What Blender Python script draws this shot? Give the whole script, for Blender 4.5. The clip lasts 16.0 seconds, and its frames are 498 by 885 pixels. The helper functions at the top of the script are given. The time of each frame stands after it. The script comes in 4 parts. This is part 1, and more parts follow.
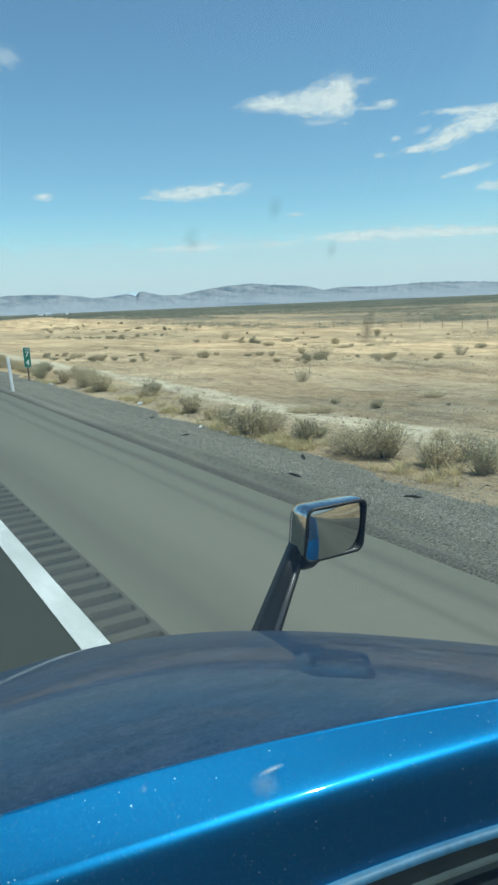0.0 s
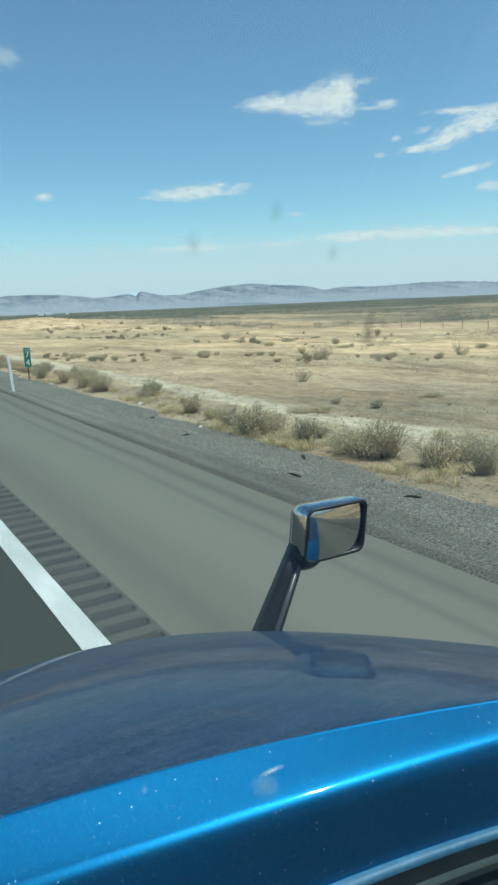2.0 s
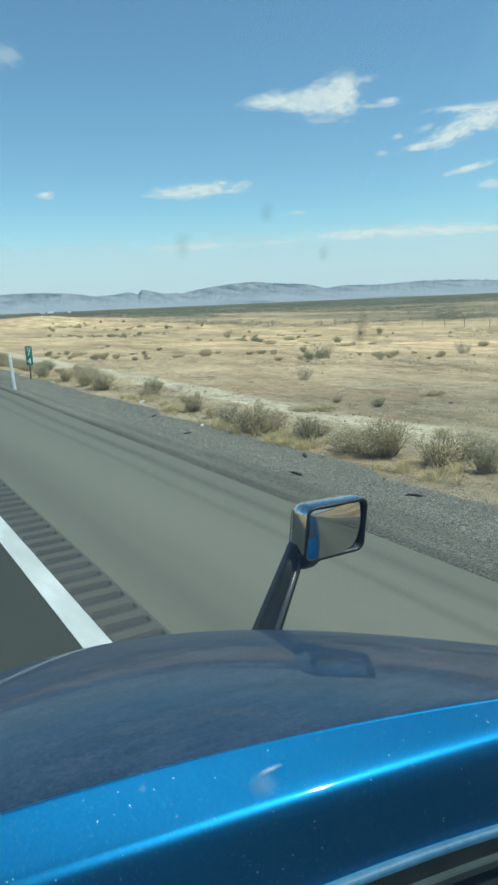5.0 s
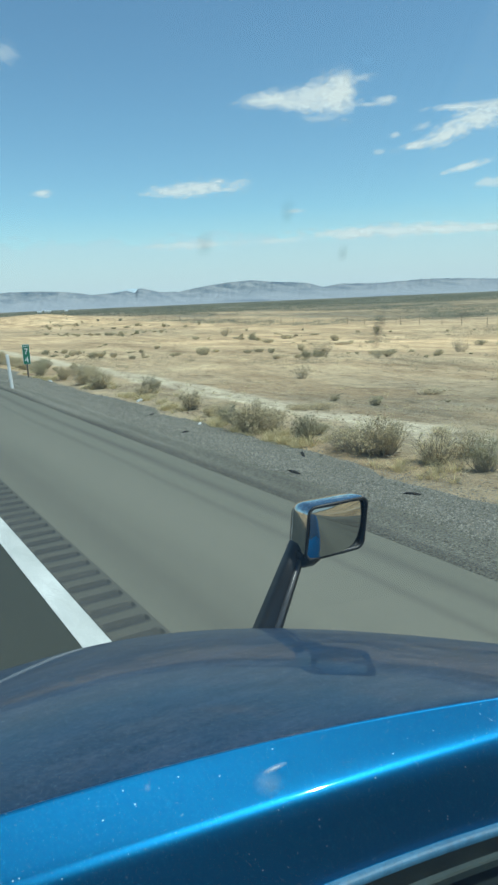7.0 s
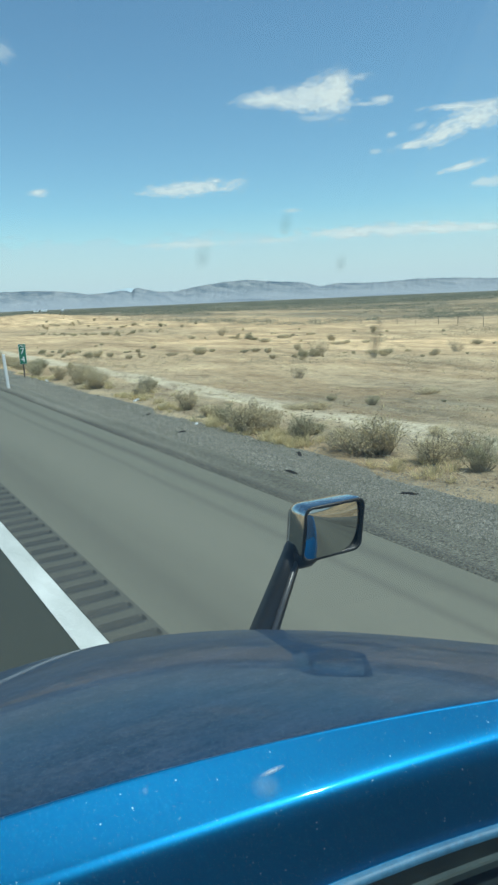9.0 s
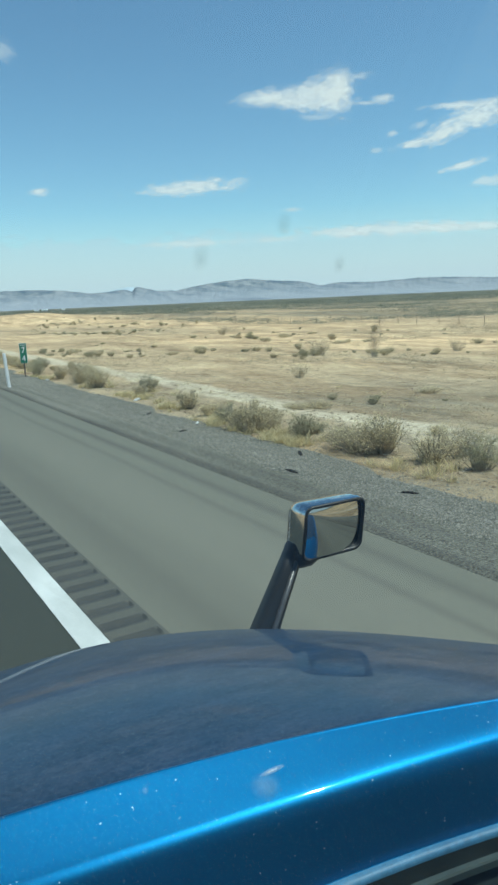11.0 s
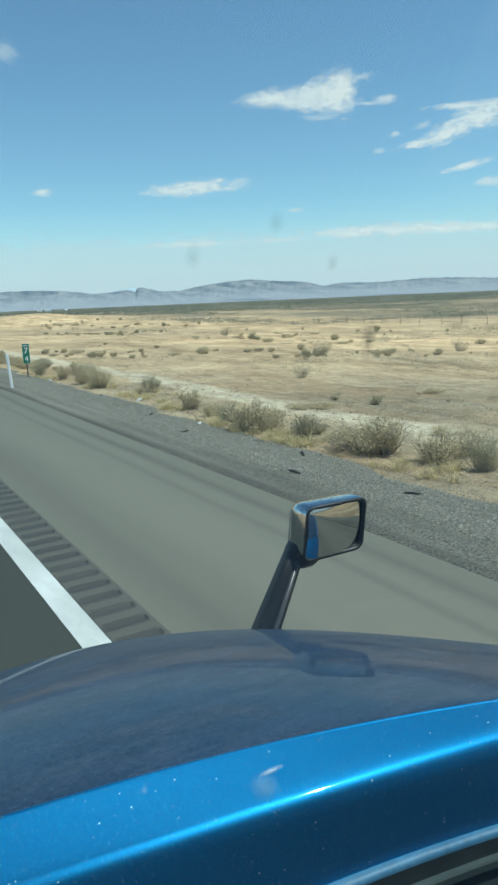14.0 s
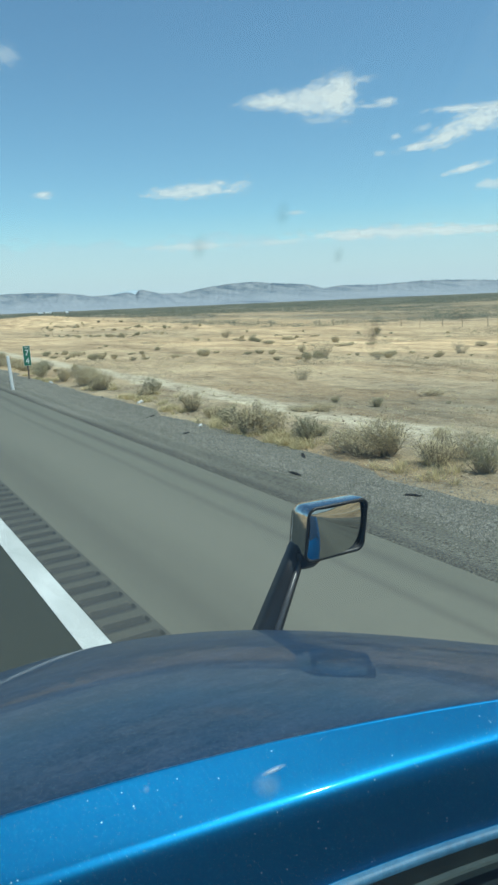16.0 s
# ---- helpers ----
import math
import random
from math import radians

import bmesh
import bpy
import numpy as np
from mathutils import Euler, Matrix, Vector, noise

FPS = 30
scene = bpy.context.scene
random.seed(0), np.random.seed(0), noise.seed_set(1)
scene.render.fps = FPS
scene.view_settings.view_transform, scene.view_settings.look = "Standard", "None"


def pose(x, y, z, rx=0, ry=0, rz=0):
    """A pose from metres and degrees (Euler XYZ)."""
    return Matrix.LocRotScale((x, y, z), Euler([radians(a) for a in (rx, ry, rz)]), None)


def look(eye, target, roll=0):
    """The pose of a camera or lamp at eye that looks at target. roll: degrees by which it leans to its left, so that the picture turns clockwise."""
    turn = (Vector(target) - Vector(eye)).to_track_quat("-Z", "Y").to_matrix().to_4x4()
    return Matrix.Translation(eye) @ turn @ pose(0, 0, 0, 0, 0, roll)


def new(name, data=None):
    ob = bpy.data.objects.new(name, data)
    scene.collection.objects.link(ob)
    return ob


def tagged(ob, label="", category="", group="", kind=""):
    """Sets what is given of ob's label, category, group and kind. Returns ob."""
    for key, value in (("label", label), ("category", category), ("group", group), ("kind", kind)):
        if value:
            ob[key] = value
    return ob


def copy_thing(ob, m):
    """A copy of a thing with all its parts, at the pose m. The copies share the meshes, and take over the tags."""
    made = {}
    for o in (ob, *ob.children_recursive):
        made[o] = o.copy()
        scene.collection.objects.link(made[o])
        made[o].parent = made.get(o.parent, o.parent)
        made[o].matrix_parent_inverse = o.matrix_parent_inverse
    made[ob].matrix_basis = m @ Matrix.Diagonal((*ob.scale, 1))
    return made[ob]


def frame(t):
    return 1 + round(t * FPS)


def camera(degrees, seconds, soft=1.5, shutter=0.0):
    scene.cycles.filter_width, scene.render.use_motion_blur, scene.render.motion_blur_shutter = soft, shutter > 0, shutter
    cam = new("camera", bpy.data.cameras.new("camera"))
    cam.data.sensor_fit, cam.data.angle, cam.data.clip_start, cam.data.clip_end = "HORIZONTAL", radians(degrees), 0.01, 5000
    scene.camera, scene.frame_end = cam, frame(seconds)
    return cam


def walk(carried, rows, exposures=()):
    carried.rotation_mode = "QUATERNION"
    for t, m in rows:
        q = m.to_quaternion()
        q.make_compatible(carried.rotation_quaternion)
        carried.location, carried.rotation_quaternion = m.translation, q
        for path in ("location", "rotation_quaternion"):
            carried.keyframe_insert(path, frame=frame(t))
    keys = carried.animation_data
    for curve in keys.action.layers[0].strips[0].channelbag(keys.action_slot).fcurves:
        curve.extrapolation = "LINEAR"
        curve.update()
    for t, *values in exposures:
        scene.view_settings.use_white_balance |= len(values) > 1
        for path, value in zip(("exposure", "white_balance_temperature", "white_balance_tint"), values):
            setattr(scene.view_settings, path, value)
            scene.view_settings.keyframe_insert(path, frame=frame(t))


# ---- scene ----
# ---------------------------------------------------------------- camera
# The lorry is the standing place: x to its right, y ahead, z up, the eye over its centre line.
EYE = (0.0, 0.0, 2.49)
YAW, TILT, LEAN = 30.5, 11.23, -2.5
cam = camera(39.44, 16.0, soft=2.6)

# seconds, turn to the right, tilt down (degrees), shift right, shift up (metres)
SWAY = [
    (0.0, 0.070, -0.047, -0.0004, 0.0000),
    (0.5, 0.047, -0.000, -0.0008, 0.0033),
    (1.0, -0.000, -0.000, -0.0000, 0.0057),
    (1.5, -0.000, -0.000, -0.0000, 0.0000),
    (2.0, 0.047, -0.047, -0.0008, 0.0016),
    (2.5, 0.116, -0.000, -0.0037, 0.0024),
    (3.0, 0.116, 0.023, -0.0037, 0.0037),
    (3.5, 0.116, 0.047, -0.0020, 0.0016),
    (6.0, -0.210, 0.116, 0.0061, 0.0057),
    (6.5, -0.070, 0.210, -0.0012, 0.0097),
    (7.0, 0.116, 0.210, -0.0061, 0.0032),
    (7.5, 0.303, 0.233, -0.0077, 0.0036),
    (8.0, 0.326, 0.210, -0.0057, 0.0049),
    (8.5, 0.396, 0.233, -0.0069, 0.0077),
    (11.0, 0.326, 0.326, -0.0057, 0.0093),
    (11.5, 0.349, 0.256, -0.0053, 0.0065),
    (12.0, 0.256, 0.233, -0.0037, 0.0053),
    (12.5, 0.256, 0.233, -0.0037, 0.0036),
    (13.0, 0.256, 0.163, -0.0045, 0.0040),
    (13.5, 0.256, 0.186, -0.0045, 0.0053),
    (14.0, 0.116, 0.279, -0.0012, 0.0085),
    (14.5, -0.000, 0.233, 0.0049, 0.0101),
    (15.0, -0.070, 0.279, 0.0037, 0.0045),
    (15.5, -0.047, 0.140, 0.0008, 0.0045),
    (16.0, 0.070, 0.093, -0.0037, 0.0036),
]


def eye_pose(turn, down, right, up):
    m = pose(*EYE, 90 - TILT - down, 0, -YAW - turn) @ pose(0, 0, 0, 0, 0, LEAN)
    return m @ Matrix.Translation((right, up, 0))


walk(cam, [(t, eye_pose(a, b, r, u)) for t, a, b, r, u in SWAY], [(0.0, 0.0, 6500, 10)])

# ---------------------------------------------------------------- world and sun
SUN_EL, SUN_AZ = 65.0, 140.0          # height, and degrees to the right of straight ahead
world = bpy.data.worlds.new("desert_sky")
scene.world = world
world.use_nodes = True
wn = world.node_tree
sky = wn.nodes.new("ShaderNodeTexSky")
sky.sky_type, sky.sun_disc = "NISHITA", False
sky.sun_elevation, sky.sun_rotation = radians(SUN_EL), radians(SUN_AZ)
sky.altitude, sky.air_density, sky.dust_density, sky.ozone_density = 300, 1.0, 0.15, 2.5
back = wn.nodes["Background"]
back.inputs["Strength"].default_value = 0.128
cast = wn.nodes.new("ShaderNodeMix")
cast.data_type, cast.blend_type = "RGBA", "MULTIPLY"
cast.inputs[0].default_value, cast.inputs[7].default_value = 1.0, (0.93, 1.13, 1.1, 1)
wn.links.new(sky.outputs[0], cast.inputs[6])
wn.links.new(cast.outputs[2], back.inputs["Color"])
sun_data = bpy.data.lights.new("sun", "SUN")
sun_data.energy, sun_data.angle, sun_data.color = 4.4, radians(0.53), (1.0, 0.95, 0.87)
sun = new("sun", sun_data)
ca, sa, ce, se = (math.cos(radians(SUN_AZ)), math.sin(radians(SUN_AZ)), math.cos(radians(SUN_EL)), math.sin(radians(SUN_EL)))
sun.matrix_world = look((60 * sa * ce, 60 * ca * ce, 60 * se), (0, 0, 0))


# ---------------------------------------------------------------- materials
def principled(name, color, rough=0.6, metal=0.0):
    m = bpy.data.materials.new(name)
    m.use_nodes = True
    b = m.node_tree.nodes["Principled BSDF"]
    b.inputs["Base Color"].default_value = (*color, 1)
    b.inputs["Roughness"].default_value = rough
    b.inputs["Metallic"].default_value = metal
    return m, m.node_tree, b


def noise_node(nt, scale, detail=4.0, rough=0.6, stretch=None, coords="Object"):
    tc = nt.nodes.new("ShaderNodeTexCoord")
    n = nt.nodes.new("ShaderNodeTexNoise")
    n.inputs["Scale"].default_value, n.inputs["Detail"].default_value, n.inputs["Roughness"].default_value = scale, detail, rough
    src = tc.outputs[coords]
    if stretch:
        mp = nt.nodes.new("ShaderNodeMapping")
        mp.inputs["Scale"].default_value = stretch
        nt.links.new(src, mp.inputs["Vector"])
        src = mp.outputs[0]
    nt.links.new(src, n.inputs["Vector"])
    return n.outputs["Fac"]


def ramp(nt, fac, stops):
    r = nt.nodes.new("ShaderNodeValToRGB")
    el = r.color_ramp.elements
    while len(el) < len(stops):
        el.new(0.5)
    for e, (p, c) in zip(el, stops):
        e.position, e.color = p, (*c, 1) if len(c) == 3 else c
    nt.links.new(fac, r.inputs[0])
    return r.outputs[0]


def mixed(nt, fac, a, b, mode="MIX"):
    m = nt.nodes.new("ShaderNodeMix")
    m.data_type, m.blend_type = "RGBA", mode
    for sock, v in ((m.inputs[0], fac), (m.inputs[6], a), (m.inputs[7], b)):
        if isinstance(v, (int, float)):
            sock.default_value = v
        elif isinstance(v, tuple):
            sock.default_value = (*v, 1)
        else:
            nt.links.new(v, sock)
    return m.outputs[2]


def bumped(nt, b, fac, strength, dist, socket="Normal"):
    bp = nt.nodes.new("ShaderNodeBump")
    bp.inputs["Strength"].default_value, bp.inputs["Distance"].default_value = strength, dist
    nt.links.new(fac, bp.inputs["Height"])
    nt.links.new(bp.outputs[0], b.inputs[socket])


def math_node(nt, op, a, b=None, c=None):
    n = nt.nodes.new("ShaderNodeMath")
    n.operation = op
    for sock, v in zip(n.inputs, (a, b, c)):
        if isinstance(v, (int, float)):
            sock.default_value = v
        elif v is not None:
            nt.links.new(v, sock)
    return n.outputs[0]


def track_mask(nt, centre, width, depth):
    """Rubber left by wheels along the road: a wavering band about x = centre, broken up along its length."""
    tc = nt.nodes.new("ShaderNodeTexCoord")
    sep = nt.nodes.new("ShaderNodeSeparateXYZ")
    nt.links.new(tc.outputs["Object"], sep.inputs[0])
    wander = noise_node(nt, 1.0, 3, 0.5, (0.0, 0.05, 0.0))
    off = math_node(nt, "SUBTRACT", math_node(nt, "MULTIPLY_ADD", wander, 0.9, sep.outputs["X"]), centre + 0.45)
    band = math_node(nt, "SUBTRACT", 1.0, math_node(nt, "DIVIDE", math_node(nt, "ABSOLUTE", off), width))
    band = math_node(nt, "SMOOTH_MIN", math_node(nt, "MAXIMUM", band, 0.0), 1.0, 0.2)
    breaks = math_node(nt, "MULTIPLY", noise_node(nt, 1.0, 5, 0.65, (3.0, 0.12, 1.0)), 1.5)
    return math_node(nt, "MULTIPLY", math_node(nt, "MULTIPLY", band, breaks), depth)


def surface(name, dark, light, rough=0.85, big=1.0, small=40.0, bump=0.3, dist=0.01, stretch=None, metal=0.0, spread=(0.35, 0.65), tracks=(), grit=(0.72, 1.15)):
    """A weathered surface: broad stains times fine grain, with relief."""
    m, nt, b = principled(name, light, rough, metal)
    broad = ramp(nt, noise_node(nt, big, 5, 0.62, stretch), [(spread[0], dark), (spread[1], light)])
    grain_f = noise_node(nt, small, 3, 0.7)
    grain = ramp(nt, grain_f, [(0.3, (grit[0],) * 3), (0.7, (grit[1],) * 3)])
    col = mixed(nt, 1.0, broad, grain, "MULTIPLY")
    for centre, width, depth in tracks:
        col = mixed(nt, track_mask(nt, centre, width, depth), col, (0.05, 0.05, 0.047))
    nt.links.new(col, b.inputs["Base Color"])
    if rough > 0.84:
        b.inputs["Specular IOR Level"].default_value = 0.2
    bumped(nt, b, grain_f, bump, dist)
    return m


def tinted_leaf(name, a, c, rough=0.8, thin=0.0):
    """Colour varies from piece to piece and thing to thing; thin: how much light shines through."""
    m, nt, b = principled(name, a, rough)
    oi = nt.nodes.new("ShaderNodeObjectInfo")
    gm = nt.nodes.new("ShaderNodeNewGeometry")
    mix = math_node(nt, "MULTIPLY_ADD", gm.outputs["Random Per Island"], 0.55, math_node(nt, "MULTIPLY", oi.outputs["Random"], 0.45))
    col = ramp(nt, mix, [(0.0, a), (1.0, c)])
    nt.links.new(col, b.inputs["Base Color"])
    if thin:
        tl, mx = nt.nodes.new("ShaderNodeBsdfTranslucent"), nt.nodes.new("ShaderNodeMixShader")
        mx.inputs[0].default_value = thin
        nt.links.new(col, tl.inputs[0])
        nt.links.new(b.outputs[0], mx.inputs[1])
        nt.links.new(tl.outputs[0], mx.inputs[2])
        nt.links.new(mx.outputs[0], nt.nodes["Material Output"].inputs[0])
    return m


M_LANE = surface("lane_asphalt", (0.052, 0.058, 0.048), (0.07, 0.077, 0.064), 0.85, 0.35, 140, 0.5, 0.004, (1.0, 0.08, 1.0))
M_SHOULDER = surface("shoulder_asphalt", (0.166, 0.163, 0.131), (0.202, 0.197, 0.158), 0.88, 0.5, 120, 0.4, 0.004, (1.0, 0.05, 1.0), tracks=((2.35, 0.6, 0.36), (3.85, 0.1, 0.3), (4.28, 0.15, 0.5)))
M_RUMBLE = surface("rumble_asphalt", (0.098, 0.099, 0.085), (0.12, 0.12, 0.103), 0.88, 0.8, 120, 0.5, 0.004, (1.0, 0.1, 1.0))
M_GROOVE = surface("dark_groove", (0.05, 0.052, 0.047), (0.066, 0.067, 0.06), 0.8, 2.0, 120, 0.5, 0.004)
M_PAINT_LINE = surface("road_paint", (0.5, 0.52, 0.49), (0.7, 0.715, 0.68), 0.7, 3.0, 60, 0.4, 0.003, (1.0, 0.3, 1.0))
M_GRAVEL = surface("roadside_gravel", (0.135, 0.13, 0.105), (0.215, 0.205, 0.167), 0.95, 0.45, 34, 1.0, 0.03, (1.0, 0.18, 1.0), tracks=((4.75, 0.2, 0.6), (5.2, 0.18, 0.35)), grit=(0.32, 1.75))
M_PEBBLE = tinted_leaf("pebble_stone", (0.05, 0.05, 0.042), (0.4, 0.38, 0.315), 0.9)
M_CLOD = tinted_leaf("brown_clod", (0.16, 0.115, 0.075), (0.36, 0.27, 0.18), 0.95)
M_BLACK = surface("black_plastic", (0.012, 0.013, 0.014), (0.022, 0.023, 0.024), 0.45, 6, 200, 0.15, 0.001)
M_SATIN = surface("satin_highlight_plastic", (0.05, 0.052, 0.055), (0.085, 0.088, 0.092), 0.35, 6, 200, 0.15, 0.001)
M_TRIM = surface("matte_black_trim", (0.005, 0.009, 0.01), (0.011, 0.018, 0.019), 0.92, 9, 200, 0.3, 0.001)
M_TRIM.node_tree.nodes["Principled BSDF"].inputs["Specular IOR Level"].default_value = 0.15
M_WIPER = surface("dull_wiper", (0.02, 0.036, 0.036), (0.034, 0.055, 0.054), 0.7, 9, 150, 0.2, 0.001)
M_RUBBER = surface("tyre_rubber", (0.015, 0.015, 0.015), (0.03, 0.03, 0.03), 0.8, 4, 90, 0.3, 0.002)
M_GREY = surface("grey_interior", (0.05, 0.05, 0.052), (0.075, 0.075, 0.078), 0.75, 3, 90, 0.2, 0.001)
M_STEM = tinted_leaf("dry_stem", (0.28, 0.23, 0.16), (0.5, 0.42, 0.3))
M_DRYLEAF = tinted_leaf("dry_shrub_leaf", (0.42, 0.35, 0.205), (0.78, 0.67, 0.43), 0.8, 0.5)
M_GREENLEAF = tinted_leaf("grey_green_leaf", (0.27, 0.26, 0.15), (0.5, 0.47, 0.29), 0.8, 0.5)
M_STRAW = tinted_leaf("straw_grass", (0.52, 0.42, 0.22), (0.74, 0.64, 0.38), 0.8, 0.4)
M_BRUSH = tinted_leaf("dry_brush", (0.27, 0.21, 0.125), (0.52, 0.42, 0.265))
M_SCRUB = tinted_leaf("far_scrub", (0.07, 0.078, 0.05), (0.19, 0.185, 0.125))
M_POST_STEEL = surface("rusted_steel", (0.1, 0.08, 0.065), (0.18, 0.15, 0.125), 0.7, 5, 80, 0.3, 0.002, metal=0.3)
M_WHITE_POST = surface("white_plastic_post", (0.7, 0.7, 0.68), (0.82, 0.82, 0.8), 0.5, 5, 60, 0.1, 0.001)
M_SIGN_GREEN = surface("green_sign_sheet", (0.0, 0.13, 0.075), (0.005, 0.17, 0.1), 0.4, 6, 90, 0.05, 0.001)
M_SIGN_WHITE = surface("white_sign_sheet", (0.75, 0.75, 0.74), (0.85, 0.85, 0.84), 0.4, 6, 90, 0.05, 0.001)
M_LITTER = surface("white_litter", (0.68, 0.68, 0.66), (0.85, 0.85, 0.83), 0.5, 9, 60, 0.3, 0.004)
M_DARK_LITTER = surface("torn_rubber", (0.018, 0.018, 0.017), (0.045, 0.043, 0.04), 0.85, 6, 60, 0.5, 0.006)


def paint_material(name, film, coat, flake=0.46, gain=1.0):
    """Blue metallic lacquer with flakes, clear coat and road dust; film: how thick the dust lies, its grey also
    carrying the hood's duller shading.
    """
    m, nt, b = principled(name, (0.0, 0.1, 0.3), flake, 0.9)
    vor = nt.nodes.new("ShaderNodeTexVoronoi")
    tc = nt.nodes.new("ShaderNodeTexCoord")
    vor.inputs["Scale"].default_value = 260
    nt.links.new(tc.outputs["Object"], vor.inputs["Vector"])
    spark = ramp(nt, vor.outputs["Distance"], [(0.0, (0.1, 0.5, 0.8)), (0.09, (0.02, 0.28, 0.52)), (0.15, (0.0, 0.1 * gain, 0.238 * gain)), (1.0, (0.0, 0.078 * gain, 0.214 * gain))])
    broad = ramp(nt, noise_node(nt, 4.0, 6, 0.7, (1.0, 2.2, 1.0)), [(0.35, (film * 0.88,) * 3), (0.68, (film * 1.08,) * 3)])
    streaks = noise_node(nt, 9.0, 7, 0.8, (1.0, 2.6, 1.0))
    grime_and_shade = ramp(nt, streaks, [(0.36, (0.016, 0.018, 0.023)), (0.5, (0.029, 0.03, 0.037)), (0.64, (0.056, 0.053, 0.06))])
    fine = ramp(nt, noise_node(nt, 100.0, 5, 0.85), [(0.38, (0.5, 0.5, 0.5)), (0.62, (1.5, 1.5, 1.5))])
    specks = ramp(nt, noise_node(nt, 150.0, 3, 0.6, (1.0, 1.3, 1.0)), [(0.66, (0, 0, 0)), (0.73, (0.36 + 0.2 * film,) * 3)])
    col = mixed(nt, broad, spark, mixed(nt, 1.0, grime_and_shade, fine, "MULTIPLY"))
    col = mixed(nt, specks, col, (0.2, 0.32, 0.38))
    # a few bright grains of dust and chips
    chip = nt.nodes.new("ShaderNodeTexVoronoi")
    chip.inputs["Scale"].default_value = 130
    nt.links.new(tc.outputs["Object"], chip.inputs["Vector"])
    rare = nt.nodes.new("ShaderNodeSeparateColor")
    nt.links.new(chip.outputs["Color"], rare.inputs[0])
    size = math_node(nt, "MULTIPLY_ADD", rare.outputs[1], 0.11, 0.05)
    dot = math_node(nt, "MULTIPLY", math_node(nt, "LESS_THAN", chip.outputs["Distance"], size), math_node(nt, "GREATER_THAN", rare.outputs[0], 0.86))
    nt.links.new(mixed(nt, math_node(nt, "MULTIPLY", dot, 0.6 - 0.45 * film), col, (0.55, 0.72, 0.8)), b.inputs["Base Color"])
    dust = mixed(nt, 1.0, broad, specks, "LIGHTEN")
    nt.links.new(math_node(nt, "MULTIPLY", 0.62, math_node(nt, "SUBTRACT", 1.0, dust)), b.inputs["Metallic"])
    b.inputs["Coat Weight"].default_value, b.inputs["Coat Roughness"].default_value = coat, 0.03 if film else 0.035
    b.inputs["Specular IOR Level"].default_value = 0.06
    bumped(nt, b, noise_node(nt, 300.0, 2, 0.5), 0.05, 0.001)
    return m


M_BLUE = paint_material("blue_metallic_paint", 0.0, 0.36, 0.4, 1.08)
# dust plus the hood top's greyer, duller shading put into the colour
M_HOOD = paint_material("dusty_shaded_blue_paint", 0.73, 0.35)
M_CHROME = surface("chrome", (0.5, 0.51, 0.52), (0.6, 0.61, 0.62), 0.1, 5, 70, 0.02, 0.0005, metal=1.0)
M_MIRROR, _nt, _b = principled("mirror_glass", (0.42, 0.435, 0.435), 0.015, 1.0)
# the cowl edge's blue paint, its sunlit paleness put into the colour
M_EDGE = surface("sunlit_pale_edge", (0.035, 0.15, 0.28), (0.06, 0.2, 0.345), 0.55, 6, 90, 0.1, 0.0006)


def windshield_material():
    m = bpy.data.materials.new("windshield_glass")
    m.use_nodes = True
    nt = m.node_tree
    nt.nodes.clear()
    out = nt.nodes.new("ShaderNodeOutputMaterial")
    tr = nt.nodes.new("ShaderNodeBsdfTransparent")
    tr.inputs[0].default_value = (0.8, 0.95, 0.935, 1)
    gl = nt.nodes.new("ShaderNodeBsdfGlossy")
    gl.inputs["Roughness"].default_value = 0.02
    mx = nt.nodes.new("ShaderNodeMixShader")
    mx.inputs[0].default_value = 0.03
    nt.links.new(tr.outputs[0], mx.inputs[1])
    nt.links.new(gl.outputs[0], mx.inputs[2])
    veil, dusty = nt.nodes.new("ShaderNodeBsdfTranslucent"), nt.nodes.new("ShaderNodeMixShader")
    veil.inputs[0].default_value = (0.8, 0.85, 0.85, 1)
    dusty.inputs[0].default_value = 0.035
    nt.links.new(mx.outputs[0], dusty.inputs[1])
    nt.links.new(veil.outputs[0], dusty.inputs[2])
    nt.links.new(dusty.outputs[0], out.inputs[0])
    return m


M_GLASS = windshield_material()


TRACK_X = 10.2


